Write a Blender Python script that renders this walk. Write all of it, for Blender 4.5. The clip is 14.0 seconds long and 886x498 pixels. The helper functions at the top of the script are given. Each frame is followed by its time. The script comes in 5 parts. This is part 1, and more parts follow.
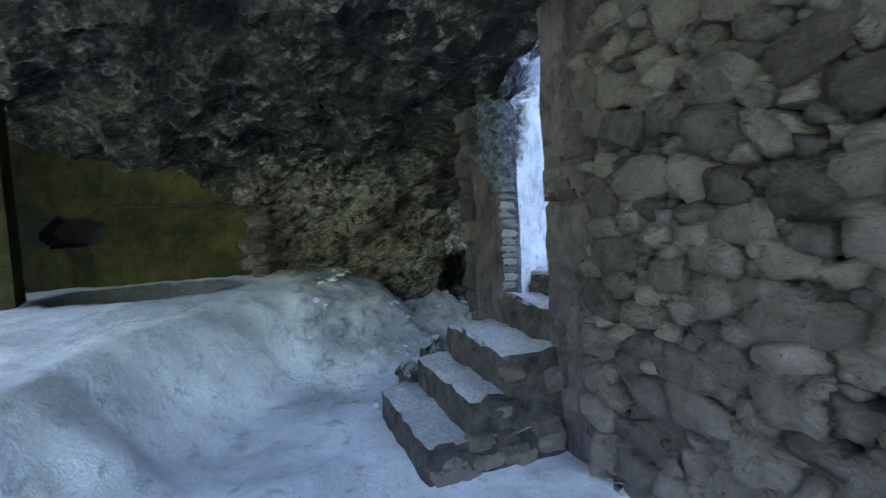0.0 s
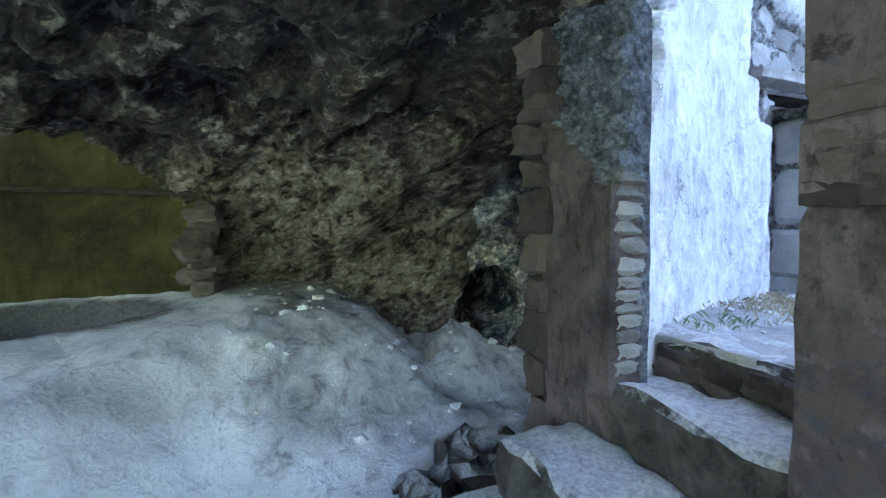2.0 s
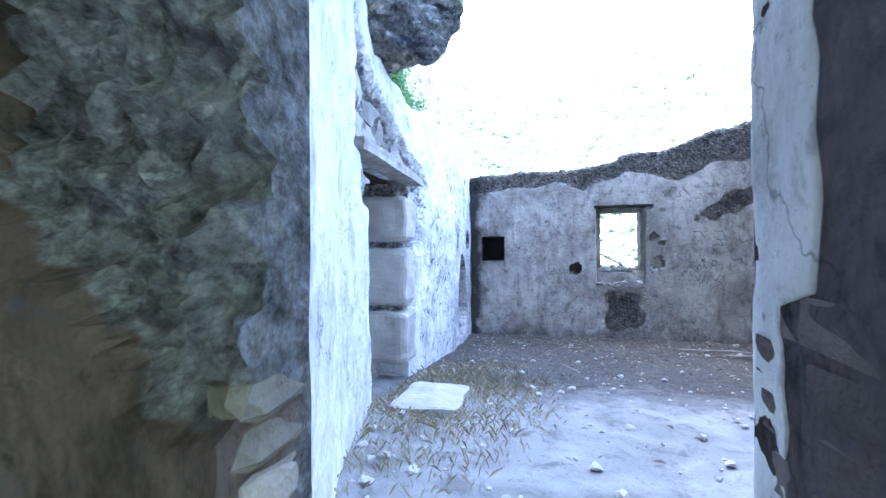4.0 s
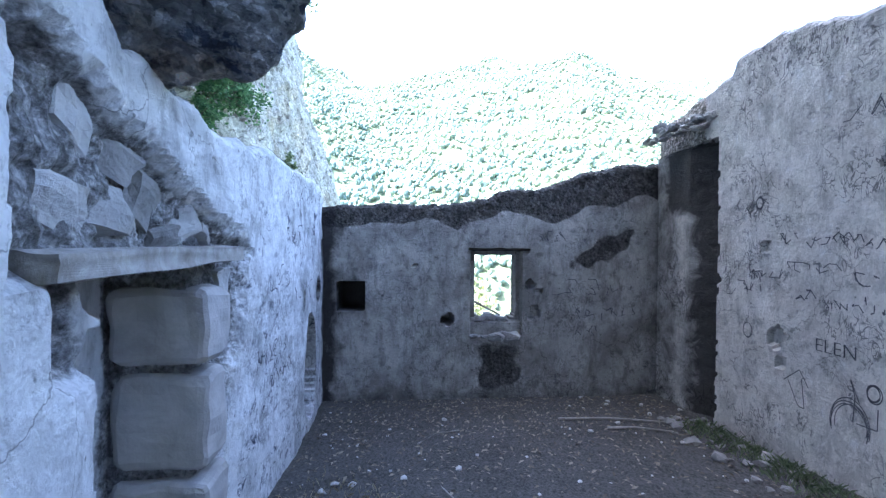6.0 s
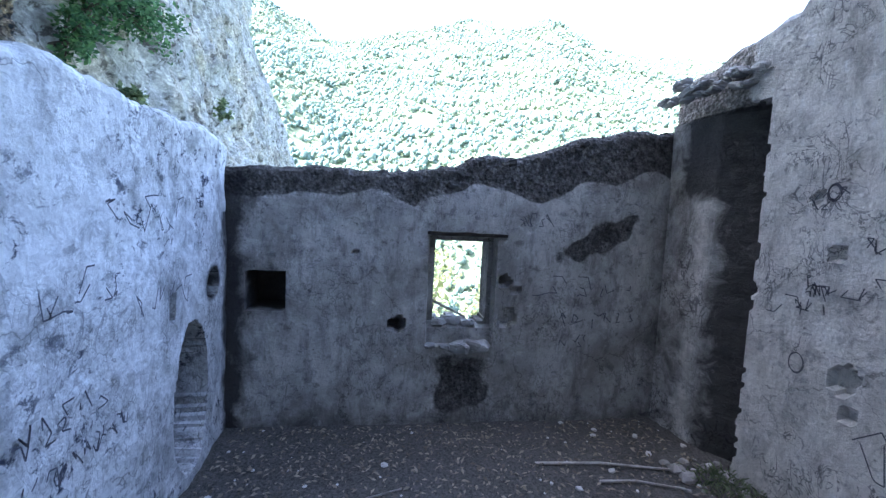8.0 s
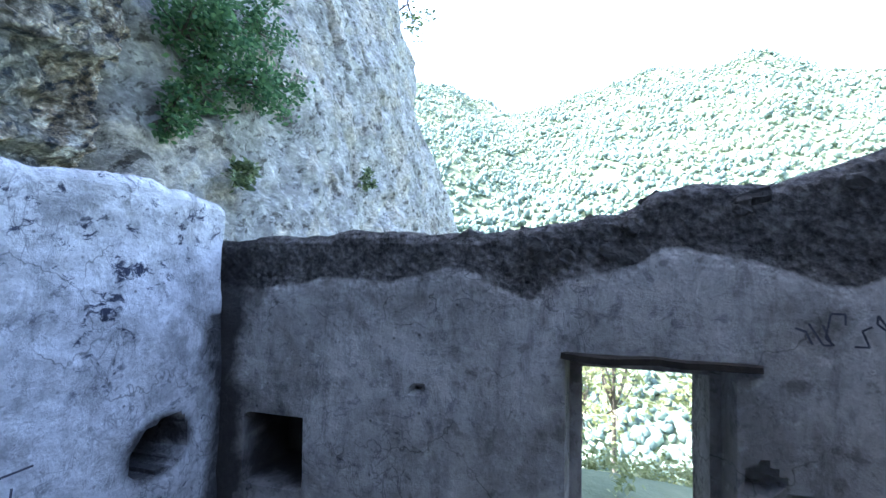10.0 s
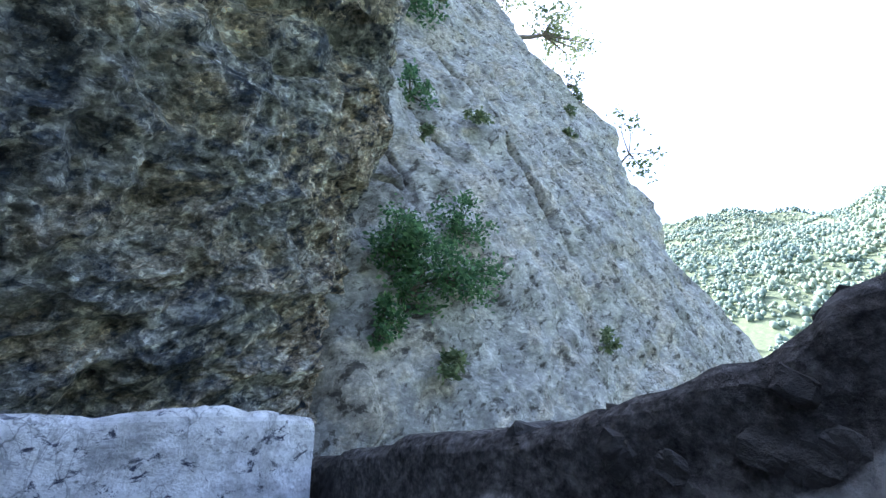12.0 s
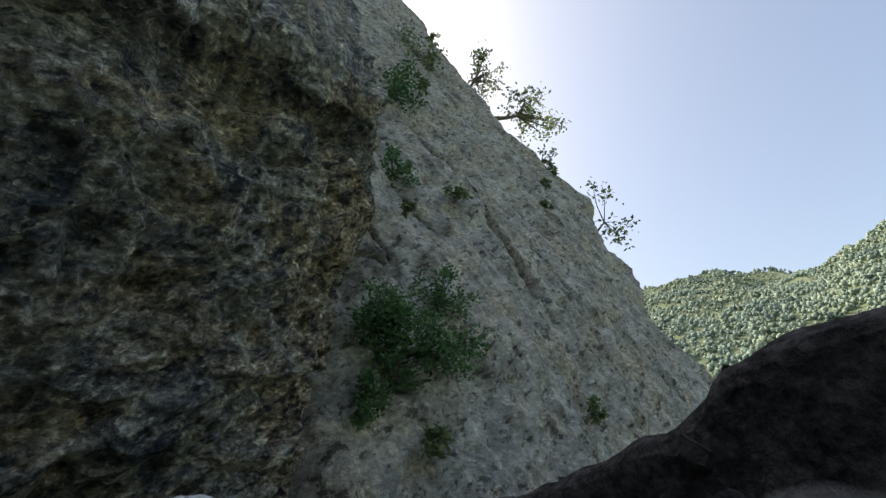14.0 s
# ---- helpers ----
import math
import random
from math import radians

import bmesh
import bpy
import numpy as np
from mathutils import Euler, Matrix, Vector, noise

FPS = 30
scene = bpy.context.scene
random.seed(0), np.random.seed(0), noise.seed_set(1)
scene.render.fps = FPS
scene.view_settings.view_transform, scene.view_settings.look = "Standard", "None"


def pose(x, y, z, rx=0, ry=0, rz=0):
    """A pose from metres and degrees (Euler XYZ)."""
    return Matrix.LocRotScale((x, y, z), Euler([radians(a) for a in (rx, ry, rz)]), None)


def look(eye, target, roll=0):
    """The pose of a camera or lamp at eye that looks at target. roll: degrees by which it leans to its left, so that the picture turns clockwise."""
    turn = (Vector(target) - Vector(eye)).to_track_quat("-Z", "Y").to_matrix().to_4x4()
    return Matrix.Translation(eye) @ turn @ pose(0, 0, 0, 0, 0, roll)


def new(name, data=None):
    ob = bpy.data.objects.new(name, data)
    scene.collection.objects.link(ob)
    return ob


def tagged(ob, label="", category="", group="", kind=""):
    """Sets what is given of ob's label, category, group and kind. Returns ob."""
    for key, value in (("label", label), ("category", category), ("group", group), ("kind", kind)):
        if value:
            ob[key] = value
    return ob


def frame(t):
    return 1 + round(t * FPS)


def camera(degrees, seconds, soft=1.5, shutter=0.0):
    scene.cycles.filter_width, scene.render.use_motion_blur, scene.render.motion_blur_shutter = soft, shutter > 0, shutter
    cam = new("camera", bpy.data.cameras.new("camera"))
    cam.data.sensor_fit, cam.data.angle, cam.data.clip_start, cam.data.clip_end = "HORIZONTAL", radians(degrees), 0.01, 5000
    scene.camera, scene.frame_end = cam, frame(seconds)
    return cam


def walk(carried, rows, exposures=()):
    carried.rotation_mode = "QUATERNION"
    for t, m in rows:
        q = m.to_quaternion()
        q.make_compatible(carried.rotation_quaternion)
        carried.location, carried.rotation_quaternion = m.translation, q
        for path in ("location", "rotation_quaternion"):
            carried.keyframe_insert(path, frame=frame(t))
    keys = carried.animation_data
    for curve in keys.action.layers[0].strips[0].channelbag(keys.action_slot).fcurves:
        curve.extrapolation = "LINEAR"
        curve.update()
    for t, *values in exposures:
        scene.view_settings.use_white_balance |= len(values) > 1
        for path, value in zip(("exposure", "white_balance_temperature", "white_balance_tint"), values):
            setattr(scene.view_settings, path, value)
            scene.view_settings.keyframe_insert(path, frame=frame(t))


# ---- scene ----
# camera and walk
cam = camera(89.9, 14.0, soft=1.35, shutter=0.12)
PATH = [
    (0, (-1.798, 1.148, 0.867), (-1.075, 3.009, 0.746), -3.2),
    (0.5, (-1.661, 1.524, 0.889), (-1.349, 3.493, 0.724), 0.5),
    (1, (-1.555, 1.963, 0.859), (-1.265, 3.936, 0.701), -0.1),
    (1.5, (-1.47, 2.43, 0.881), (-0.995, 4.368, 0.747), -0.4),
    (2, (-1.36, 2.887, 0.949), (-0.633, 4.745, 0.812), -1.1),
    (2.5, (-1.295, 3.331, 0.971), (-0.028, 4.87, 0.803), -2.3),
    (3, (-1.179, 3.576, 1.04), (0.478, 4.689, 0.919), 1.2),
    (3.5, (-0.864, 3.708, 1.145), (0.95, 4.551, 1.109), -1.5),
    (4, (-0.538, 3.889, 1.286), (1.4, 4.382, 1.293), -0.4),
    (4.2, (-0.374, 3.986, 1.352), (1.601, 4.299, 1.333), -0.1),
    (6.3, (0.689, 4.108, 1.991), (2.681, 3.932, 1.959), 1.3),
    (6.5, (0.741, 4.126, 1.996), (2.733, 3.954, 1.952), 2.9),
    (7, (1.09, 4.075, 1.978), (3.047, 3.692, 1.82), 1.4),
    (7.2, (1.255, 4.05, 2.062), (3.198, 3.615, 1.872), 4.2),
    (9.3, (3.292, 3.48, 2.125), (5.289, 3.585, 2.109), 0.0),
    (9.5, (3.535, 3.463, 2.15), (5.524, 3.668, 2.13), 1.3),
    (10, (3.989, 3.376, 2.266), (5.921, 3.885, 2.342), 1.0),
    (10.5, (4.332, 3.087, 2.355), (6.044, 4.072, 2.67), -0.2),
    (11, (4.622, 2.962, 2.391), (6.144, 4.131, 2.951), -5.4),
    (11.5, (4.902, 2.892, 2.382), (6.27, 4.154, 3.114), -6.1),
    (12, (5.019, 2.806, 2.378), (6.175, 4.214, 3.205), -3.9),
    (12.5, (4.99, 2.693, 2.393), (6.109, 4.03, 3.374), -4.9),
    (13, (4.942, 2.585, 2.375), (6.052, 3.781, 3.531), -5.2),
    (13.5, (4.938, 2.571, 2.376), (6.075, 3.725, 3.549), -7.0),
    (14, (4.955, 2.6, 2.345), (6.083, 3.84, 3.436), -6.8),
]
EXPOSURES = [(0, 4.25, 5700, 13), (0.5, 4.5, 5720, 13), (2, 4.7, 5800, 13), (3, 5.1, 5830, 14), (4.2, 4.95, 5800, 14), (6.5, 3.5, 5700, 14), (9.5, 3.4, 5750, 14), (11, 2.9, 5800, 13), (12.5, 2.3, 6000, 16), (13.3, 1.4, 6500, 14), (14, 1.05, 7500, 9)]
walk(cam, [(t, look(eye, target, roll)) for t, eye, target, roll in PATH], EXPOSURES)

# daylight: the sun stands behind the cliff, the ruin lies in open shade
SUN_AZ, SUN_EL = radians(-8), radians(50)   # azimuth from +y towards +x
world = bpy.data.worlds.new("sky")
scene.world = world
world.use_nodes = True
wn = world.node_tree.nodes
sky = wn.new("ShaderNodeTexSky")
sky.sky_type, sky.sun_disc = "NISHITA", False
sky.sun_elevation, sky.sun_rotation = SUN_EL, SUN_AZ
sky.dust_density, sky.air_density, sky.ozone_density = 4.5, 1.0, 1.0
wn["Background"].inputs["Strength"].default_value = 0.15
world.node_tree.links.new(sky.outputs[0], wn["Background"].inputs["Color"])
sun = new("sun", bpy.data.lights.new("sun", "SUN"))
sun.data.energy, sun.data.angle, sun.data.color = 3.2, radians(0.5), (1.0, 0.96, 0.9)
sun_way = Vector((math.sin(SUN_AZ) * math.cos(SUN_EL), math.cos(SUN_AZ) * math.cos(SUN_EL), math.sin(SUN_EL)))
sun.matrix_world = look(sun_way * 60, (0, 0, 0))


# materials
class Nodes:
    """Small helper round a node tree."""

    def __init__(self, name):
        self.mat = bpy.data.materials.new(name)
        self.mat.use_nodes = True
        self.tree = self.mat.node_tree
        self.bsdf = self.tree.nodes["Principled BSDF"]
        self.geo = self.tree.nodes.new("ShaderNodeNewGeometry")
        self.pos = self.geo.outputs["Position"]

    def add(self, kind, **inputs):
        n = self.tree.nodes.new(kind)
        for k, v in inputs.items():
            self.put(n, k.replace("_", " "), v)
        return n

    def put(self, n, key, v):
        sock = n.inputs[int(key[1:])] if key[0] == "i" and key[1:].isdigit() else n.inputs[key]
        if isinstance(v, bpy.types.NodeSocket):
            self.tree.links.new(v, sock)
        else:
            sock.default_value = v

    def noise(self, scale, detail=6, rough=0.6, dist=0.0, vec=None):
        n = self.add("ShaderNodeTexNoise", Scale=scale, Detail=detail, Roughness=rough, Distortion=dist)
        self.tree.links.new(vec or self.pos, n.inputs["Vector"])
        return n.outputs["Fac"]

    def voronoi(self, scale, feature="F1", vec=None):
        n = self.add("ShaderNodeTexVoronoi", Scale=scale)
        n.feature = feature
        self.tree.links.new(vec or self.pos, n.inputs["Vector"])
        return n.outputs["Distance"]

    def warp(self, scale, amount, sx=1.0, sy=1.0, sz=1.0):
        """Position bent by noise and then stretched."""
        n = self.add("ShaderNodeTexNoise", Scale=scale, Detail=4.0, Roughness=0.65)
        self.tree.links.new(self.pos, n.inputs["Vector"])
        v = self.tree.nodes.new("ShaderNodeVectorMath")
        v.operation = "MULTIPLY_ADD"
        self.tree.links.new(n.outputs["Color"], v.inputs[0])
        v.inputs[1].default_value = (amount, amount, amount)
        self.tree.links.new(self.pos, v.inputs[2])
        k = self.add("ShaderNodeMapping", Scale=(sx, sy, sz))
        self.tree.links.new(v.outputs[0], k.inputs["Vector"])
        return k.outputs[0]

    def cells(self, scale, vec):
        """A random value for each chip of a broken surface."""
        n = self.add("ShaderNodeTexVoronoi", Scale=scale)
        self.tree.links.new(vec, n.inputs["Vector"])
        k = self.tree.nodes.new("ShaderNodeSeparateColor")
        self.tree.links.new(n.outputs["Color"], k.inputs[0])
        return k.outputs[0]

    def stretch(self, sx, sy, sz):
        n = self.add("ShaderNodeMapping", Scale=(sx, sy, sz))
        self.tree.links.new(self.pos, n.inputs["Vector"])
        return n.outputs[0]

    def ramp(self, fac, stops):
        n = self.tree.nodes.new("ShaderNodeValToRGB")
        self.tree.links.new(fac, n.inputs[0])
        el = n.color_ramp.elements
        while len(el) < len(stops):
            el.new(0.5)
        for e, (p, c) in zip(el, stops):
            e.position, e.color = p, (*c, 1) if isinstance(c, tuple) else (c, c, c, 1)
        return n.outputs[0]

    def mix(self, fac, a, b, blend="MIX"):
        n = self.tree.nodes.new("ShaderNodeMix")
        n.data_type, n.blend_type = "RGBA", blend
        for i, v in ((0, fac), (6, a), (7, b)):
            if isinstance(v, bpy.types.NodeSocket):
                self.tree.links.new(v, n.inputs[i])
            elif i:
                n.inputs[i].default_value = (*v, 1)
            else:
                n.inputs[i].default_value = v
        return n.outputs[2]

    def math(self, op, a, b=0.0):
        n = self.tree.nodes.new("ShaderNodeMath")
        n.operation = op
        for i, v in ((0, a), (1, b)):
            if isinstance(v, bpy.types.NodeSocket):
                self.tree.links.new(v, n.inputs[i])
            else:
                n.inputs[i].default_value = v
        return n.outputs[0]

    def attr(self, name):
        n = self.tree.nodes.new("ShaderNodeAttribute")
        n.attribute_name = name
        return n.outputs["Fac"]

    def rand(self):
        return self.tree.nodes.new("ShaderNodeObjectInfo").outputs["Random"]

    def island(self):
        return self.geo.outputs["Random Per Island"]

    def done(self, color, rough=0.9, bump=None, strength=0.5, distance=0.02):
        self.put(self.bsdf, "Base Color", color if isinstance(color, bpy.types.NodeSocket) else (*color, 1))
        self.put(self.bsdf, "Roughness", rough)
        self.put(self.bsdf, "Specular IOR Level", 0.25)
        if bump is not None:
            b = self.add("ShaderNodeBump", Strength=strength, Distance=distance, Height=bump)
            self.tree.links.new(b.outputs[0], self.bsdf.inputs["Normal"])
        return self.mat


def rock_material(name, base, tan, dark, pale, scale=1.0, streak=0.6, earthy=0.6, flaky=0.7, relief=0.05, grit=0.9):
    """Weathered limestone: tilted flaky beds, dark seepage, painted crevice shade, earthy and pale patches, fine grain.
    """
    m = Nodes(name)
    beds = m.add("ShaderNodeMapping", Scale=(1.35, 1.1, 0.65), Rotation=(0.25, -0.65, 0.1))
    beds.vector_type = "TEXTURE"
    m.tree.links.new(m.warp(1.6 * scale, 0.22 / scale), beds.inputs["Vector"])
    mid = m.noise(2.1 * scale, 9, 0.66, 0.2)
    flakes = m.noise(6.0 * scale, 9, 0.72, 0.1, beds.outputs[0])
    lumps = m.voronoi(7.0 * scale, "F1", beds.outputs[0])
    grain = m.noise(13 * scale, 10, 0.76)
    chip = m.cells(8 * scale, m.warp(6 * scale, 0.16 / scale, 0.8, 0.8, 1.4))
    flake = m.cells(25 * scale, m.warp(16 * scale, 0.06 / scale, 0.8, 0.8, 1.4))
    where = m.noise(0.85 * scale, 5, 0.6, 0.6, m.stretch(1.0, 1.0, 0.8))
    times = lambda k: tuple(k * v for v in base)
    c = m.ramp(mid, [(0.38, times(0.65)), (0.5, base), (0.62, times(1.4))])
    earth = m.ramp(m.noise(1.15 * scale, 7, 0.66, 0.5, beds.outputs[0]), [(0.5, 0.0), (0.57, earthy)])
    c = m.mix(earth, c, m.ramp(grain, [(0.36, tuple(0.55 * v for v in tan)), (0.5, tan), (0.64, tuple(1.5 * v for v in tan))]))
    runs = m.noise(1.0 * scale, 8, 0.7, 0.3, m.stretch(1.5, 1.5, 0.55))
    c = m.mix(m.ramp(runs, [(0.52, 0.0), (0.6, streak)]), c, dark)
    c = m.mix(m.math("MULTIPLY", m.attr("rust"), m.ramp(mid, [(0.36, 0.2), (0.5, 0.95)])), c, m.ramp(flakes, [(0.42, (0.13, 0.10, 0.075)), (0.5, (0.42, 0.335, 0.255)), (0.58, (0.60, 0.52, 0.43))]))
    c = m.mix(m.math("MULTIPLY", m.attr("stain"), m.ramp(flakes, [(0.46, 1.0), (0.6, 0.35)])), c, dark)
    lit = m.math("MULTIPLY", m.ramp(flakes, [(0.52, 0.0), (0.575, 1.0)]), m.ramp(where, [(0.42, 0.25 * flaky), (0.56, flaky)]))
    c = m.mix(lit, c, pale)
    # crevice shade painted into the low parts of the flaky beds
    c = m.mix(m.ramp(flakes, [(0.40, 0.85), (0.455, 0.0)]), c, dark)
    c = m.mix(0.55 * grit, c, m.ramp(chip, [(0.0, 0.5), (0.5, 1.0), (1.0, 1.55)]), "MULTIPLY")
    c = m.mix(0.8 * grit, c, m.ramp(flake, [(0.0, 0.4), (0.55, 0.95), (0.85, 1.4), (1.0, 2.2)]), "MULTIPLY")
    c = m.mix(0.8 * grit, c, m.ramp(grain, [(0.40, 0.5), (0.5, 1.0), (0.6, 1.6)]), "MULTIPLY")
    h = m.math("ADD", m.math("MULTIPLY", flakes, 2.2), m.math("MULTIPLY", mid, 1.0))
    h = m.math("ADD", h, m.math("ADD", m.math("MULTIPLY", grain, 0.45), m.math("MULTIPLY", lumps, -0.35)))
    h = m.math("ADD", h, m.math("ADD", m.math("MULTIPLY", chip, 0.3), m.math("MULTIPLY", flake, 0.2)))
    return m.done(c, 0.9, h, 1.0, relief / scale)


def plaster_material(name, paint, old, stone, soot_shade_c=(0.022, 0.02, 0.02), ink=0.0, grime=0.5, ink_from=-50.0, relief=0.035, scuff=0.0):
    """Limewash over rubble: 'bare' shows the stone behind lost plaster; smoke staining and painted recess shade share
    one mask; ink is scribbled writing.
    """
    m = Nodes(name)
    big = m.noise(1.3, 6, 0.62, 0.8)
    mid = m.noise(7.5, 9, 0.7, 0.15)
    fine = m.noise(42, 8, 0.75)
    runs = m.noise(3.6, 9, 0.74, 0.2, m.stretch(1.8, 1.8, 0.6))
    c = m.mix(m.ramp(big, [(0.38, 0.0), (0.62, 1.0)]), paint, old)
    c = m.mix(m.math("MULTIPLY", m.ramp(runs, [(0.5, 0.0), (0.64, 1.0)]), grime), c, tuple(0.42 * v for v in old))
    c = m.mix(m.math("MULTIPLY", m.ramp(mid, [(0.57, 0.0), (0.64, 1.0)]), grime), c, tuple(0.4 * v for v in old))
    c = m.mix(m.ramp(mid, [(0.30, 0.7), (0.42, 0.0)]), c, tuple(min(0.85, 1.25 * v) for v in paint))
    c = m.mix(m.ramp(fine, [(0.30, 0.65), (0.42, 0.0)]), c, tuple(0.3 * v for v in old))
    c = m.mix(m.ramp(m.voronoi(9), [(0.03, 0.75), (0.09, 0.0)]), c, tuple(0.3 * v for v in stone))
    if ink:
        line = m.math("ABSOLUTE", m.math("SUBTRACT", m.noise(6.0, 3, 0.55, 1.2), 0.5))
        line2 = m.math("ABSOLUTE", m.math("SUBTRACT", m.noise(4.0, 3, 0.5, 2.2, m.stretch(1.4, 1.4, 0.6)), 0.47))
        strokes = m.math("MAXIMUM", m.ramp(line, [(0.009, 1.0), (0.019, 0.0)]), m.ramp(line2, [(0.008, 1.0), (0.018, 0.0)]))
        where = m.ramp(m.noise(1.9, 4, 0.6, 0.4), [(0.5, 0.0), (0.58, 1.0)])
        along = m.tree.nodes.new("ShaderNodeSeparateXYZ")
        m.tree.links.new(m.pos, along.inputs[0])
        begin = m.math("GREATER_THAN", along.outputs[0], ink_from)
        c = m.mix(m.math("MULTIPLY", m.math("MULTIPLY", m.math("MULTIPLY", strokes, where), begin), ink), c, (0.03, 0.03, 0.045))
    if scuff:     # dark rubbed and flaked patches
        way = m.tree.nodes.new("ShaderNodeSeparateXYZ")
        m.tree.links.new(m.pos, way.inputs[0])
        k = m.math("MULTIPLY", m.math("GREATER_THAN", way.outputs[0], ink_from), scuff)
        torn = m.noise(9.0, 9, 0.76, 0.35, m.warp(2.2, 0.25, 1.0, 1.0, 1.5))
        spread = m.ramp(m.noise(1.5, 4, 0.6, 0.5), [(0.44, 0.15), (0.58, 1.0)])
        c = m.mix(m.math("MULTIPLY", m.math("MULTIPLY", m.ramp(torn, [(0.545, 0.0), (0.60, 1.0)]), spread), k), c, (0.05, 0.056, 0.085))
        c = m.mix(m.math("MULTIPLY", m.ramp(m.noise(4.0, 8, 0.74, 0.3), [(0.54, 0.0), (0.62, 0.75)]), k), c, tuple(0.62 * v for v in old))
    s = m.ramp(m.math("ADD", m.math("MULTIPLY", m.noise(13, 9, 0.75, 0.05), 0.6), m.math("MULTIPLY", fine, 0.4)), [(0.38, tuple(0.16 * v for v in stone)), (0.49, stone), (0.6, tuple(min(0.8, 2.3 * v) for v in stone))])
    c = m.mix(m.ramp(m.math("ADD", m.attr("bare"), m.math("MULTIPLY", m.math("SUBTRACT", mid, 0.5), 0.8)), [(0.40, 0.0), (0.58, 1.0)]), c, s)
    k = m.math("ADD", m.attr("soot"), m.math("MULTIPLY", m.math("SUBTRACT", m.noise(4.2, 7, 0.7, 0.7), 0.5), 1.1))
    c = m.mix(m.ramp(k, [(0.3, 0.0), (0.85, 0.93)]), c, soot_shade_c)
    crack = m.ramp(m.voronoi(1.9, "DISTANCE_TO_EDGE", m.warp(3.5, 0.35)), [(0.0, 0.75), (0.011, 0.0)])
    c = m.mix(m.math("MULTIPLY", crack, m.ramp(big, [(0.46, 0.0), (0.54, 1.0)])), c, tuple(0.2 * v for v in old))
    peel = m.cells(7, m.warp(6, 0.16))
    c = m.mix(0.5, c, m.ramp(peel, [(0.0, 0.72), (0.3, 0.95), (1.0, 1.15)]), "MULTIPLY")
    rough = m.math("MULTIPLY", m.math("ADD", m.attr("bare"), 0.06), m.math("ADD", m.noise(18, 7, 0.75), m.voronoi(26)))
    h = m.math("ADD", m.math("MULTIPLY", mid, 0.55), m.math("ADD", m.math("MULTIPLY", fine, 0.22), rough))
    return m.done(c, 0.93, h, 0.85, relief)


def simple(name, a, b, scale=8, rough=0.9, strength=0.5, dist=0.02, per=None):
    m = Nodes(name)
    n = m.noise(scale, 7, 0.68, 0.4)
    c = m.ramp(n, [(0.32, a), (0.68, b)])
    if per:
        r = m.rand() if per == "object" else m.island()
        c = m.mix(0.65, c, m.ramp(r, [(0.0, tuple(0.55 * v for v in a)), (0.5, tuple(0.5 * (v + w) for v, w in zip(a, b))), (1.0, tuple(1.15 * v for v in b))]))
    return m.done(c, rough, m.math("ADD", n, m.math("MULTIPLY", m.noise(scale * 5, 5, 0.7), 0.4)), strength, dist)


# darker copy of the overhang rock; cave shade is put into its colour
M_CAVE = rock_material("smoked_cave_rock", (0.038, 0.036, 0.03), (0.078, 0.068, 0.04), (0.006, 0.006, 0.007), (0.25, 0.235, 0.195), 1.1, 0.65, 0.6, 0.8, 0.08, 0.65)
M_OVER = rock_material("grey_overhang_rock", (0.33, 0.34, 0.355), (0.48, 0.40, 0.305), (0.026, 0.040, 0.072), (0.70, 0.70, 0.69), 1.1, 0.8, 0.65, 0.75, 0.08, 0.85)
M_CLIFF = rock_material("pale_cliff", (0.36, 0.362, 0.365), (0.43, 0.385, 0.32), (0.06, 0.055, 0.05), (0.52, 0.51, 0.49), 0.75, 0.3, 0.55, 0.3, 0.03, 0.4)
M_WHITE = plaster_material("limewashed_plaster", (0.80, 0.80, 0.79), (0.64, 0.64, 0.63), (0.27, 0.265, 0.26), ink=0.4, grime=0.5, ink_from=3.2, scuff=1.0, relief=0.05)
M_GREY = plaster_material("old_grey_plaster", (0.50, 0.475, 0.445), (0.27, 0.25, 0.23), (0.088, 0.082, 0.076), ink=0.45, grime=0.6, scuff=0.45)
M_BUFF = plaster_material("buff_plaster", (0.76, 0.73, 0.685), (0.62, 0.59, 0.55), (0.34, 0.31, 0.275), ink=0.7, grime=0.5, scuff=0.45, relief=0.045)
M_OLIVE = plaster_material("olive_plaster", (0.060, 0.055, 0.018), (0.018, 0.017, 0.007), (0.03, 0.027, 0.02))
M_JAMB = plaster_material("brown_render", (0.108, 0.085, 0.081), (0.039, 0.030, 0.029), (0.10, 0.108, 0.125), grime=0.8, relief=0.07, scuff=0.5)
M_RUBBLE = plaster_material("render_and_earth_joints", (0.165, 0.134, 0.13), (0.062, 0.049, 0.048), (0.014, 0.011, 0.010), grime=0.8, relief=0.08, scuff=0.6)
M_STONE = simple("wall_stone", (0.042, 0.034, 0.03), (0.225, 0.188, 0.165), 11, 0.92, 1.0, 0.07, "object")
M_PALE = simple("pale_rubble", (0.26, 0.25, 0.24), (0.55, 0.54, 0.52), 11, 0.92, 0.7, 0.02, "object")
M_BLOCK = simple("squared_limestone", (0.34, 0.32, 0.30), (0.52, 0.50, 0.47), 4, 0.9, 0.5, 0.02)


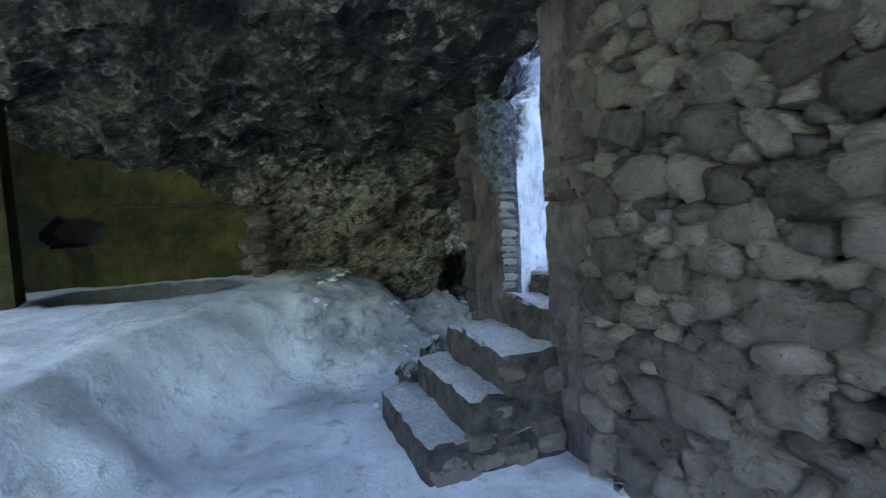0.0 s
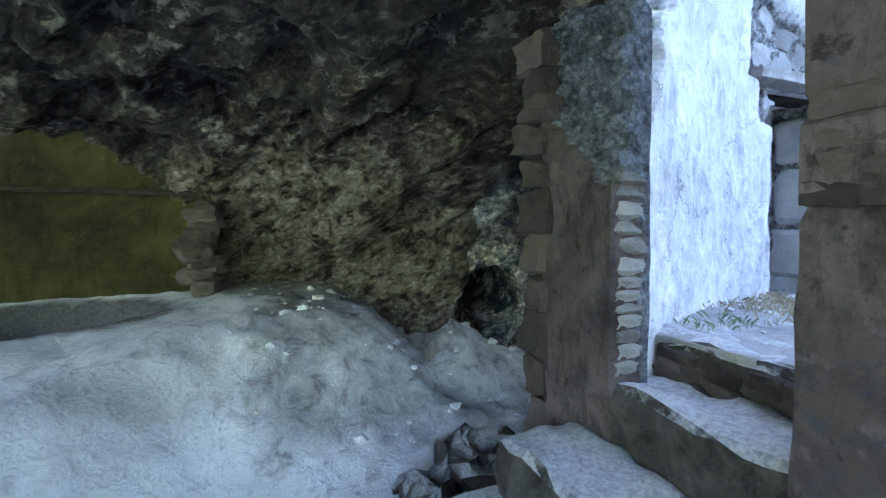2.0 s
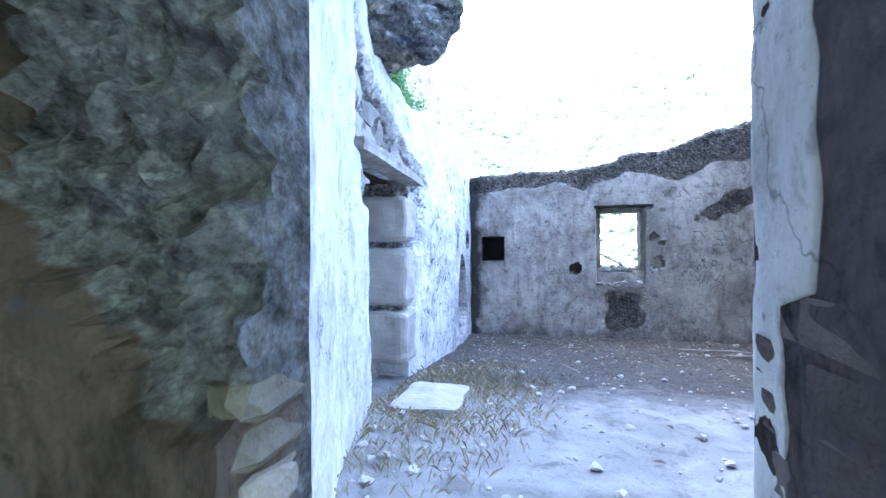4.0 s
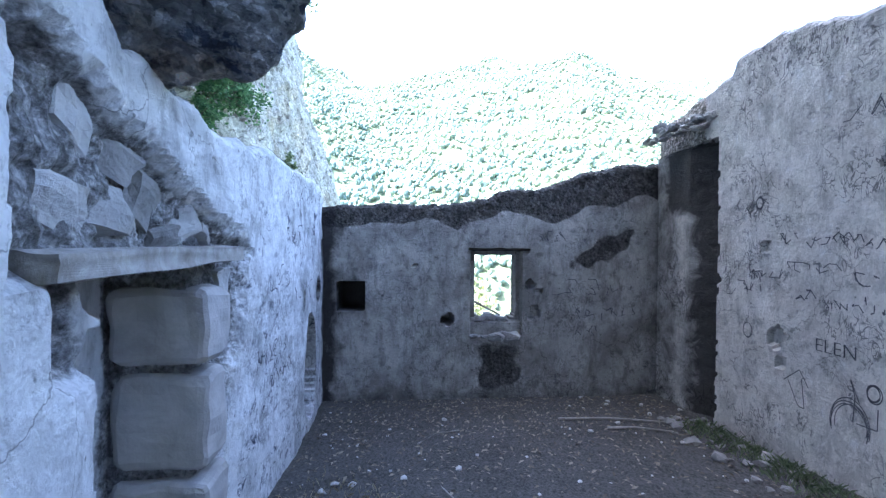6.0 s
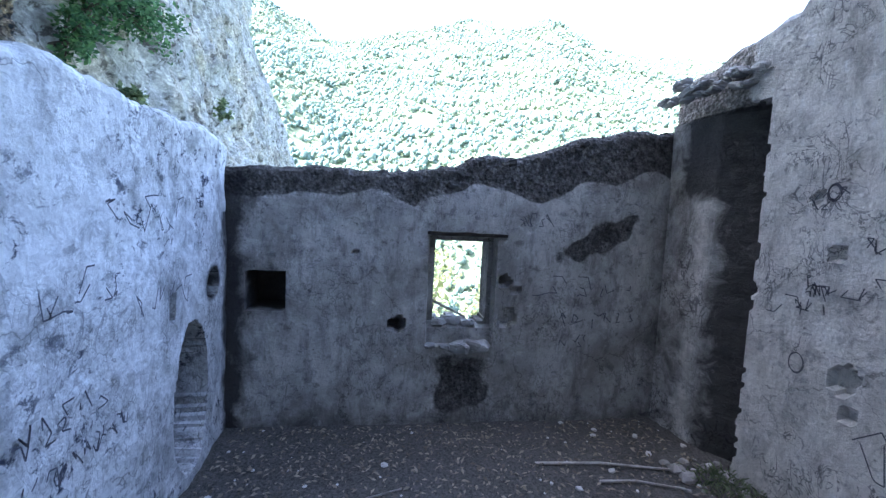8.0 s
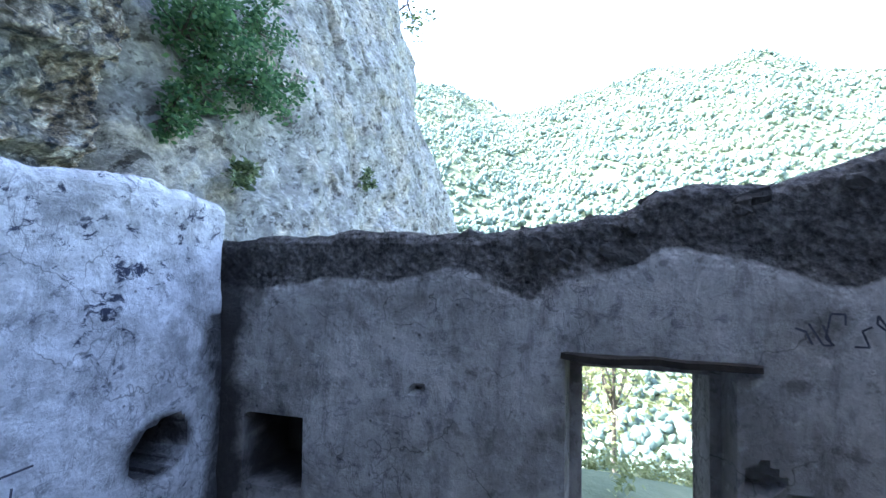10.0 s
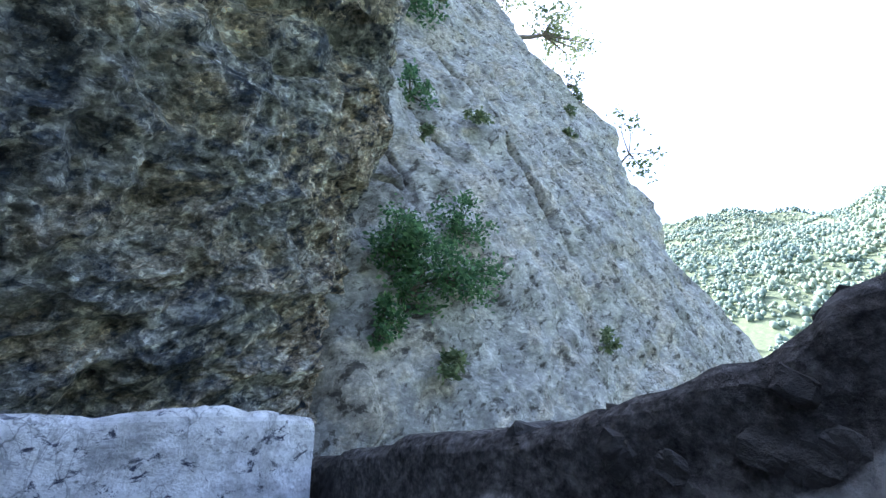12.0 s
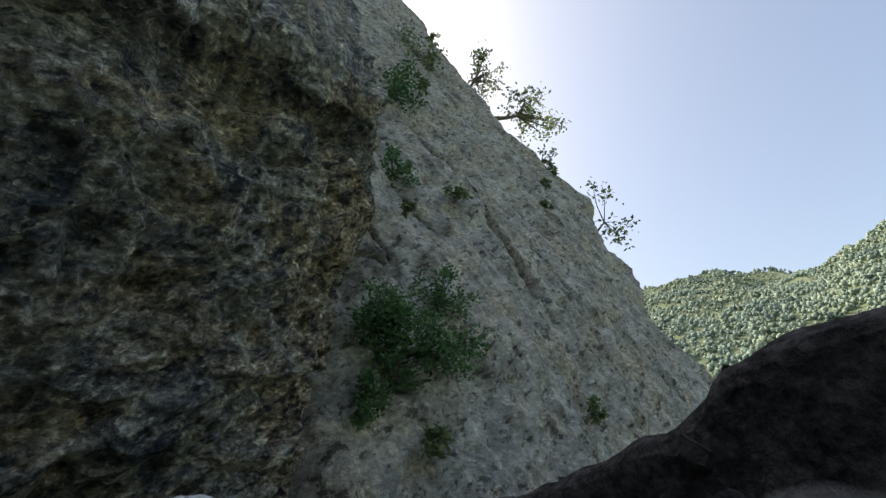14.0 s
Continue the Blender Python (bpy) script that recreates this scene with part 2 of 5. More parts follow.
def dust_material(name, low, high, dirt, humus=False):
    m = Nodes(name)
    a, b, f = m.noise(1.6, 6, 0.6, 0.8), m.noise(6, 8, 0.7, 0.5), m.noise(45, 6, 0.75)
    c = m.ramp(a, [(0.35, low), (0.62, high)])
    c = m.mix(m.ramp(b, [(0.54, 0.0), (0.66, 0.6)]), c, dirt)
    c = m.mix(m.ramp(f, [(0.33, 0.7), (0.42, 0.0)]), c, dirt)
    if humus:
        k = m.math("ADD", m.attr("humus"), m.math("MULTIPLY", m.math("SUBTRACT", b, 0.5), 0.8))
        c = m.mix(m.ramp(k, [(0.3, 0.0), (0.8, 0.92)]), c, m.ramp(f, [(0.4, (0.02, 0.019, 0.018)), (0.6, (0.09, 0.085, 0.077))]))
    return m.done(c, 0.96, m.math("ADD", b, m.math("MULTIPLY", f, 0.3)), 0.7, 0.04)


def step_material(name):
    """Stone with pale dust lying on the flat tops."""
    m = Nodes(name)
    b, f = m.noise(8, 8, 0.7, 0.4), m.noise(40, 6, 0.75)
    stone = m.ramp(b, [(0.34, (0.014, 0.012, 0.011)), (0.66, (0.085, 0.076, 0.066))])
    up = m.tree.nodes.new("ShaderNodeSeparateXYZ")
    m.tree.links.new(m.geo.outputs["True Normal"], up.inputs[0])
    lies = m.ramp(m.math("ADD", up.outputs[2], m.math("MULTIPLY", m.math("SUBTRACT", b, 0.5), 0.7)), [(0.72, 0.0), (0.9, 1.0)])
    c = m.mix(lies, stone, m.ramp(f, [(0.3, (0.2, 0.2, 0.2)), (0.6, (0.44, 0.44, 0.43))]))
    return m.done(c, 0.95, m.math("ADD", b, m.math("MULTIPLY", f, 0.4)), 0.9, 0.04)


M_STEP = step_material("dusty_step_stone")
M_DUST = dust_material("dusty_floor", (0.48, 0.48, 0.475), (0.72, 0.72, 0.71), (0.26, 0.255, 0.245), True)


def leaf_material(name, a, b):
    m = Nodes(name)
    c = m.ramp(m.island(), [(0.0, a), (1.0, b)])
    m.done(c, 0.55)
    thin = m.add("ShaderNodeBsdfTranslucent", Color=c)
    mixed = m.add("ShaderNodeMixShader", Fac=0.45)
    m.tree.links.new(m.bsdf.outputs[0], mixed.inputs[1])
    m.tree.links.new(thin.outputs[0], mixed.inputs[2])
    m.tree.links.new(mixed.outputs[0], m.tree.nodes["Material Output"].inputs[0])
    return m.mat


M_LEAF = leaf_material("green_leaves", (0.035, 0.10, 0.05), (0.16, 0.30, 0.14))
M_OLEAF = leaf_material("grey_green_leaves", (0.08, 0.12, 0.06), (0.26, 0.32, 0.18))
# lightened leaf copy; sunlight is put into the colour
M_SUNLEAF = leaf_material("pale_sunlit_leaves", (0.14, 0.17, 0.06), (0.34, 0.37, 0.19))
M_BARK = simple("grey_bark", (0.07, 0.06, 0.05), (0.17, 0.15, 0.13), 14, 0.9, 0.6, 0.01)
M_STRAW = simple("dry_straw", (0.30, 0.26, 0.16), (0.52, 0.46, 0.30), 6, 0.85, 0.2, 0.01, "island")
M_LITTER = simple("dead_leaves", (0.06, 0.05, 0.04), (0.30, 0.26, 0.2), 20, 0.9, 0.2, 0.01, "island")
M_DIRT = dust_material("dirt_floor", (0.19, 0.188, 0.18), (0.34, 0.336, 0.325), (0.10, 0.098, 0.093), True)
M_WOOD = simple("weathered_wood", (0.20, 0.18, 0.16), (0.42, 0.40, 0.37), 12, 0.85, 0.5, 0.01)
M_BEAM = simple("dark_beam_wood", (0.015, 0.012, 0.01), (0.05, 0.04, 0.03), 12, 0.9, 0.5, 0.01)


def forest_material(name):
    m = Nodes(name)
    a, b = m.noise(1.3, 6, 0.75, 0.5), m.noise(0.02, 4, 0.6)
    # pale bluish tones put distance haze into the tree colour
    c = m.ramp(m.math("ADD", m.math("MULTIPLY", a, 0.7), m.math("MULTIPLY", m.island(), 0.3)), [(0.34, (0.09, 0.13, 0.12)), (0.5, (0.15, 0.21, 0.18)), (0.66, (0.23, 0.30, 0.24))])
    c = m.mix(m.ramp(b, [(0.45, 0.0), (0.65, 0.5)]), c, (0.27, 0.31, 0.20))
    return m.done(c, 0.9, a, 0.6, 0.5)


M_FOREST = forest_material("far_forest")
M_SCRUB = simple("valley_ground", (0.07, 0.10, 0.06), (0.15, 0.18, 0.11), 0.4, 0.95, 0.3, 0.5)


# geometry helpers
def lerp(a, b, t):
    return a + (b - a) * t


def table(rows, x):
    """Linear interpolation in rows of (x, value)."""
    if x <= rows[0][0]:
        return rows[0][1]
    for (x0, v0), (x1, v1) in zip(rows, rows[1:]):
        if x <= x1:
            return lerp(v0, v1, (x - x0) / (x1 - x0))
    return rows[-1][1]


def fbm(p, scale, octaves=5):
    return noise.fractal(Vector(p) * scale, 1.0, 2.1, octaves)


def mesh_of(name, verts, faces, material, layers=None, smooth=True):
    me = bpy.data.meshes.new(name)
    me.from_pydata(verts, [], faces)
    me.materials.append(material)
    if smooth:
        me.polygons.foreach_set("use_smooth", [True] * len(me.polygons))
    for key, values in (layers or {}).items():
        a = me.attributes.new(key, "FLOAT", "POINT")
        a.data.foreach_set("value", values)
    me.update()
    return me


def thing(name, verts, faces, material, label, category="", kind="", layers=None, smooth=True, group=""):
    return tagged(new(name, mesh_of(name, verts, faces, material, layers, smooth)), label, category, group, kind)


def child(name, me, parent, label=""):
    ob = new(name, me)
    ob.parent = parent
    return tagged(ob, label)


def ragged(verts, amount, scale, seed=0):
    return [tuple(Vector(v) + amount * noise.noise_vector(Vector(v) * scale + Vector((seed, seed * 1.7, 0)))) for v in verts]


def masonry(name, line, thick, top, bottom, material, label, res=0.035, holes=(), recess=None, layers=None, rough=0.012, zlines=(), ulines=(), splay=lambda u, total: 0.0):
    """A standing wall along a plan polyline; its front is to the left of the line. holes: test(u, z) -> True where it is open right through.
    recess(u, z): depth of niches and lost plaster on the front. layers: functions (u, z) for material attributes."""
    deep = thick if callable(thick) else (lambda u: thick)
    pts = [Vector((x, y, 0)) for x, y in line]
    lens = [0.0]
    for a, b in zip(pts, pts[1:]):
        lens.append(lens[-1] + (b - a).length)
    total = lens[-1]

    def at(u):
        for i in range(len(pts) - 1):
            if u <= lens[i + 1] or i == len(pts) - 2:
                return pts[i].lerp(pts[i + 1], (u - lens[i]) / (lens[i + 1] - lens[i]))

    def normal(u):
        d = (at(min(total, u + 0.12)) - at(max(0, u - 0.12))).normalized()
        return Vector((-d.y, d.x, 0))

    us = sorted(set([round(total * i / round(total / res), 4) for i in range(round(total / res) + 1)]) | set(ulines))
    zmin, zmax = min(bottom(u) for u in us), max(top(u) for u in us)
    n = round((zmax - zmin) / res)
    zs = sorted(set([round(zmin + (zmax - zmin) * i / n, 4) for i in range(n + 1)]) | set(zlines))
    nu, nz = len(us), len(zs)
    front, back = [], []
    att = {k: [] for k in (layers or {})}
    for u in us:
        p, nn, zt, zb = at(u), normal(u), top(u), bottom(u)
        zt += 0.05 * fbm((u * 1.0, zt, 3.1), 3.0, 4)
        for z0 in zs:
            z = max(zb, min(zt, z0))
            d = (recess(u, z) if recess else 0.0) - rough * 1.6 * fbm((p.x, p.y, z), 1.6, 3) - rough * 0.6 * fbm((p.x, p.y, z), 8, 3)
            near_top = max(0.0, 1 - (zt - z) / 0.06)
            front.append(p - nn * (d + 0.05 * near_top * near_top) + Vector((0, 0, z)))
            q = p + splay(u, total) * (at(total) - at(0)).normalized()
            back.append(q - nn * (deep(u) - 0.02 * fbm((p.x + 9, p.y, z), 2, 3) - 0.05 * near_top * near_top) + Vector((0, 0, z + 0.02 * fbm((u, 7, z), 5, 2) * near_top)))
            for k in att:
                att[k].append(layers[k](u, z))
    nv = nu * nz
    solid = {}
    for i in range(nu - 1):
        uc = (us[i] + us[i + 1]) / 2
        for j in range(nz - 1):
            zc = (zs[j] + zs[j + 1]) / 2
            if max(front[i * nz + j + 1].z - front[i * nz + j].z, front[(i + 1) * nz + j + 1].z - front[(i + 1) * nz + j].z) < 1e-4:
                continue
            if any(h(uc, zc) for h in holes):
                continue
            solid[i, j] = True
    faces = []
    for (i, j) in solid:
        a, b, c, d = i * nz + j, (i + 1) * nz + j, (i + 1) * nz + j + 1, i * nz + j + 1
        faces.append((b, a, d, c))
        faces.append((nv + a, nv + b, nv + c, nv + d))
        for (di, dj, e, f) in ((-1, 0, d, a), (1, 0, b, c), (0, -1, a, b), (0, 1, c, d)):
            if (i + di, j + dj) not in solid:
                faces.append((e, f, nv + f, nv + e))
    verts = [tuple(v) for v in front] + [tuple(v) for v in back]
    for k in att:
        att[k] = att[k] + [max(v, 0.6) if k == "bare" else v for v in att[k]]
    return thing(name, verts, faces, material, label, "wall", "structure", att, smooth=False)


def grid_faces(n, m, flip=False):
    f = []
    for i in range(n - 1):
        for j in range(m - 1):
            q = (i * m + j, (i + 1) * m + j, (i + 1) * m + j + 1, i * m + j + 1)
            f.append(q[::-1] if flip else q)
    return f


# large structure: the overhanging rock with the cave under it
ROCK = [  # x, then profile (y, z) from the back of the cave over its roof to the lip and up the face
    (-7.5, (9.4, -0.4), (9.3, 0.8), (8.9, 2.1), (7.6, 2.7), (5.5, 2.75), (3.2, 2.7), (-0.7, 2.9), (-1.3, 5), (0, 14), (6, 30)),
    (-4.6, (8.8, -0.4), (8.7, 0.8), (8.3, 1.8), (7.3, 2.3), (5.4, 2.4), (3.2, 2.45), (-0.7, 2.8), (-1.3, 5), (0, 14), (6, 30)),
    (-3.0, (8.6, -0.4), (8.4, 0.8), (7.9, 1.5), (6.9, 1.9), (5.2, 2.15), (3.2, 2.35), (-0.7, 2.75), (-1.3, 5), (0, 14), (6, 30)),
    (-1.4, (8.2, -0.7), (8.0, 0.4), (7.5, 1.2), (6.65, 1.75), (5.0, 2.05), (3.2, 2.3), (-0.7, 2.65), (-1.3, 5), (0, 14), (6, 30)),
    (-0.2, (7.5, -1.4), (7.35, 0.3), (7.0, 1.0), (6.3, 1.6), (4.8, 1.95), (3.5, 2.2), (0.9, 2.6), (0.3, 5), (1, 14), (7, 30)),
    (0.15, (7.1, -1.4), (7.0, 0.3), (6.75, 0.95), (6.15, 1.5), (5.4, 1.75), (4.9, 1.85), (4.65, 2.15), (4.5, 3.2), (4.4, 9), (10, 30)),
    (1.2, (7.0, -1.4), (6.85, 0.5), (6.6, 1.3), (6.2, 1.8), (5.8, 2.15), (5.5, 2.4), (5.3, 2.65), (5.1, 3.3), (4.8, 8), (10, 30)),
    (1.95, (7.4, -0.9), (7.1, 0.8), (6.7, 1.6), (6.35, 2.1), (6.0, 2.4), (5.6, 2.6), (5.3, 2.75), (5.0, 3.3), (4.5, 7), (10, 30)),
    (2.5, (7.8, -0.5), (7.5, 1.0), (7.0, 1.8), (6.5, 2.3), (6.0, 2.5), (5.5, 2.55), (5.0, 2.6), (4.5, 3.05), (4.2, 6), (10, 30)),
    (4.2, (7.8, -0.2), (7.6, 1.5), (7.3, 2.4), (6.9, 3.0), (6.4, 3.5), (5.9, 3.9), (5.4, 4.4), (5.0, 5.2), (4.8, 8), (11, 30)),
    (5.6, (7.8, 0.0), (7.7, 1.8), (7.4, 2.7), (7.0, 3.3), (6.6, 3.85), (6.27, 4.37), (5.9, 5.1), (5.7, 6), (5.6, 9), (11.5, 30)),
    (6.9, (7.8, 0.0), (7.7, 1.8), (7.6, 2.8), (7.4, 3.6), (7.1, 4.3), (6.7, 4.9), (6.3, 5.5), (6.0, 6.4), (6.0, 9), (12, 30)),
    (7.4, (7.9, -1.0), (7.8, 1.5), (7.8, 2.9), (7.8, 3.9), (7.7, 4.7), (7.4, 5.4), (7.0, 6.0), (6.7, 7.0), (7.2, 10), (12.8, 30)),
    (8.0, (8.6, -1.0), (8.6, 1.5), (8.7, 2.9), (8.8, 3.9), (8.9, 4.7), (9.1, 5.6), (9.2, 6.3), (9.4, 7.2), (10, 10), (15, 30)),
]


def rock_at(x, s):
    """Point of the rock at x and 0 <= s <= 9 along the profile."""
    k = 0
    while k < len(ROCK) - 2 and x > ROCK[k + 1][0]:
        k += 1
    t = (x - ROCK[k][0]) / (ROCK[k + 1][0] - ROCK[k][0])
    t = t * t * (3 - 2 * t) * 0.5 + t * 0.5
    i = min(8, int(s))
    f = s - i

    def prof(row):
        p = [Vector(q) for q in row[1:]]
        a, b, c, d = p[max(0, i - 1)], p[i], p[i + 1], p[min(9, i + 2)]
        return 0.5 * (2 * b + (c - a) * f + (2 * a - 5 * b + 4 * c - d) * f * f + (3 * b - a - 3 * c + d) * f ** 3)

    q = prof(ROCK[k]).lerp(prof(ROCK[k + 1]), t)
    return Vector((x, q.x, q.y))


def build_rock():
    xs = [-7.5 + 4.5 * i / 50 for i in range(50)] + [-3.0 + 7.2 * i / 216 for i in range(216)] + [4.2 + 3.8 * i / 220 for i in range(221)]
    ss = [6.6 * j / 230 for j in range(230)] + [6.6 + 2.4 * (j / 60) ** 1.4 for j in range(61)]
    base = [[rock_at(x, s) for s in ss] for x in xs]
    n, m = len(xs), len(ss)
    verts = []
    for i in range(n):
        for j in range(m):
            p = base[i][j]
            du = base[min(n - 1, i + 1)][j] - base[max(0, i - 1)][j]
            dv = base[i][min(m - 1, j + 1)] - base[i][max(0, j - 1)]
            nn = dv.cross(du)
            nn = nn.normalized() if nn.length > 1e-6 else Vector((0, -1, 0))
            w = Vector((p.x, p.y, p.z * 1.5))
            q = w + 0.25 * noise.noise_vector(w * 1.7)
            tilted = Vector((0.55 * q.x + 0.5 * q.z + 0.35 * q.y, 1.5 * (-0.75 * q.x + 0.55 * q.z), 0.9 * q.y + 0.4 * q.z))
            crag = noise.voronoi(tilted * 1.5)[0]
            mids = noise.voronoi(tilted * 3.7)[0]
            small = noise.voronoi(q * 8.5)[0]
            d = 0.14 * fbm(w, 0.9, 3) + 0.30 * (0.5 - crag[0]) + 0.13 * (0.5 - mids[0]) + 0.05 * (0.5 - small[0]) + 0.04 * fbm(w, 6, 4)
            beds = noise.noise(tilted * 5.0 + 0.6 * noise.noise_vector(w * 3))
            d += 0.07 * abs(beds) + 0.035 * abs(noise.noise(tilted * 11))
            keep = 0.45 if -0.4 < p.x < 3 and p.z > 1.6 and p.y < 6 else 1.0
            hole = math.hypot(p.x - 0.77, (p.z - 0.12) * 1.05) / (0.33 + 0.05 * noise.noise(p * 4))
            if p.y > 6.2 and hole < 1:
                d += 1.4 * (1 - hole ** 6)
            bulge = math.hypot(p.x + 0.55, p.z - 1.0) / 0.45
            if p.y > 5.8 and bulge < 1:
                d -= 0.22 * (1 - bulge * bulge)
            verts.append(tuple(p + nn * d * keep))
    marks = {"rust": [], "stain": []}
    for p in (Vector(v) for v in verts):     # shade painted into the hole, rusty band by the cliff, blue-black seepage low on the overhang
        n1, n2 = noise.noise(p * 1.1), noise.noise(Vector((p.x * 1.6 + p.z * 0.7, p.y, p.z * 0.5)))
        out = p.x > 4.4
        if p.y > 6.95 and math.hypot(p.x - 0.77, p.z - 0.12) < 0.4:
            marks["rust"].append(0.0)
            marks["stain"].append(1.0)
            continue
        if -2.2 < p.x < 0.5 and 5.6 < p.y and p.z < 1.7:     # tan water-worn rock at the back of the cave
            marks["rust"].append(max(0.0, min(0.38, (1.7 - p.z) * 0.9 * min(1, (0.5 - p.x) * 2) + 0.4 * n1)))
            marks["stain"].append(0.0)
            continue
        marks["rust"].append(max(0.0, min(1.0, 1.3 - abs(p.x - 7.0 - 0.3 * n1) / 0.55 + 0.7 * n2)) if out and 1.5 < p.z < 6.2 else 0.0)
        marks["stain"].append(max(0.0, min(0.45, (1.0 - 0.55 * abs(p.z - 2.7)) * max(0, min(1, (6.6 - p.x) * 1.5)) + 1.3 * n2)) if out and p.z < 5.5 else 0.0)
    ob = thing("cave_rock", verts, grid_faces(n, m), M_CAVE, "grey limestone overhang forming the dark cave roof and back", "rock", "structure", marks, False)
    # lighter copy for the rock outside; inside keeps the shade-darkened one
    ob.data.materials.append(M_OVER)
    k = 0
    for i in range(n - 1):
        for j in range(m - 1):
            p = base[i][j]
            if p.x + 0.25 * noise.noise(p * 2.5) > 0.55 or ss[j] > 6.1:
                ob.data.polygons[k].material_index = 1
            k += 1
    return ob


build_rock()

# the pale cliff beyond the ruin
CLIFF_END = [(-20, 26), (2, 20.6), (3.7, 19.9), (5.5, 19.6), (7.3, 18.4), (8.7, 18.9), (10.2, 19.5), (10.9, 18.4), (12.2, 18.9), (14.2, 20.3), (15.2, 18.4), (17.2, 16.6), (21, 16.6), (23.4, 15.3), (25.3, 15.4), (31, 14.6), (40, 12)]


def to_segment(px, pz, a, b):
    ax, az, bx, bz = *a, *b
    t = max(0, min(1, ((px - ax) * (bx - ax) + (pz - az) * (bz - az)) / ((bx - ax) ** 2 + (bz - az) ** 2)))
    return math.hypot(px - lerp(ax, bx, t), pz - lerp(az, bz, t)), t


def build_cliff():
    n, m = 230, 320
    verts, stain = [], []
    for i in range(n + 25):
        for j in range(m):
            z = -20 + 23 * (j / 80) if j < 80 else 3 + 33 * ((j - 80) / (m - 81)) ** 1.3
            xe = table(CLIFF_END, z) + 0.5 * fbm((0, 3, z), 0.5, 4)
            if i < n:
                x, back = lerp(6.6, xe, i / (n - 1)), 0.0
            else:
                k = (i - n + 1) / 25
                x, back = xe + 0.6 * math.sin(min(1, k * 3) * 1.57) + 4 * k, 14 * k * k + 1.2 * k
            y = 7.94 + 0.2535 * (z - 6.135) - 0.019 * (x - 11.07) + back
            y += 1.6 * max(0.0, 1 - (x - 6.6) / 0.9) ** 2 if z < 4 else 0.0
            w = Vector((x, y, z))
            along, across = x * 0.43 - z * 0.9, x * 0.9 + z * 0.43
            ridge = noise.noise(Vector((across * 1.1 + 0.4 * noise.noise(w * 0.6), along * 0.18, 2)))
            ridge2 = noise.noise(Vector((across * 3.1 + 0.5 * noise.noise(w * 1.1), along * 0.5, 7)))
            d = 0.26 * fbm(w, 0.35, 4) + 0.3 * (0.35 - abs(ridge)) + 0.13 * (0.3 - abs(ridge2)) + 0.08 * fbm(w, 2.2, 4) + 0.03 * fbm(w, 7, 3)
            mark = 0.0
            for a, b, r, depth in (((12.22, 9.3), (12.6, 6.9), 0.22, 1.4), ((12.05, 12.3), (12.2, 9.4), 0.06, 0.35), ((10.7, 12.8), (11.6, 10.9), 0.16, 0.45), ((7.7, 6.3), (8.7, 6.4), 0.07, 0.4), ((8.2, 7.9), (8.75, 6.3), 0.08, 0.4), ((15.6, 13.6), (17.6, 11.4), 0.06, 0.3), ((12.6, 6.9), (13.0, 6.2), 0.05, 0.3), ((16.2, 9.0), (16.9, 8.4), 0.08, 0.3), ((10.9, 5.05), (10.97, 4.93), 0.09, 0.5), ((8.9, 9.6), (10.4, 7.4), 0.05, 0.2), ((13.4, 9.2), (14.2, 6.6), 0.04, 0.2), ((8.3, 4.2), (8.5, 4.1), 0.12, 0.4)):
                q, t = to_segment(x, z, a, b)
                if q < r:
                    cut = (1 - (q / r) ** 2) * math.sin(3.14 * min(0.95, max(0.05, t))) ** 0.5
                    d -= depth * cut
                    # crack shade goes into the rock colour along each cut
                    mark = max(mark, min(1.0, 3.0 * cut))
            # darker patch where the overhang meets the cliff
            join_patch = 1 - math.hypot((x - 8.15) / 0.75, (z - 6.3) / 1.1) + 0.5 * noise.noise(w * 1.7)
            mark = max(mark, min(0.6, max(0, join_patch * 1.6)))
            verts.append((x, y - d, z))
            stain.append(mark)
    return thing("cliff", verts, grid_faces(n + 25, m), M_CLIFF, "pale grey limestone cliff rising beside the ruin", "cliff", "structure", {"stain": stain})


build_cliff()


# ground and far mountains: one sheet
def ground_z(x, y):
    d = math.hypot(x - 3, y - 3)
    if d < 12:
        base = -1.2 - 0.10 * max(0, d - 4) ** 1.2
    else:
        base = -2.4 - 0.42 * (d - 12) if d < 130 else -52 + 0.0 * d
    az = math.degrees(math.atan2(y - 3, x - 3))   # 0 along +x
    if d > 130:
        rise = table([(-180, 0.28), (-60, 0.26), (-38, 0.30), (-30, 0.335), (-22, 0.40), (-12, 0.40), (-4, 0.385), (0, 0.365), (5, 0.345), (14, 0.40), (22, 0.415), (40, 0.39), (90, 0.3), (180, 0.28)], az)
        far = min(1.0, (d - 130) / 520)
        base += (650 * rise + 52) * far ** 0.9 * (1 + 0.05 * fbm((x, y, 0), 0.006, 4)) + 14 * fbm((x, y, 3), 0.012, 4) * far
        if d > 650:
            base -= (d - 650) * 0.15
    return base


def build_ground():
    verts, rings, spokes = [], 150, 240
    for i in range(rings):
        r = 0.8 * (1.0475 ** i) - 0.8 + i * 0.05
        for j in range(spokes):
            a = 2 * math.pi * j / spokes
            x, y = 3 + r * math.cos(a), 3 + r * math.sin(a)
            verts.append((x, y, ground_z(x, y)))
    faces = []
    for i in range(rings - 1):
        for j in range(spokes):
            k = (j + 1) % spokes
            faces.append((i * spokes + j, (i + 1) * spokes + j, (i + 1) * spokes + k, i * spokes + k))
    return thing("ground", verts, faces, M_SCRUB, "scrubby valley ground rising to wooded mountain slopes", "ground", "structure")


build_ground()


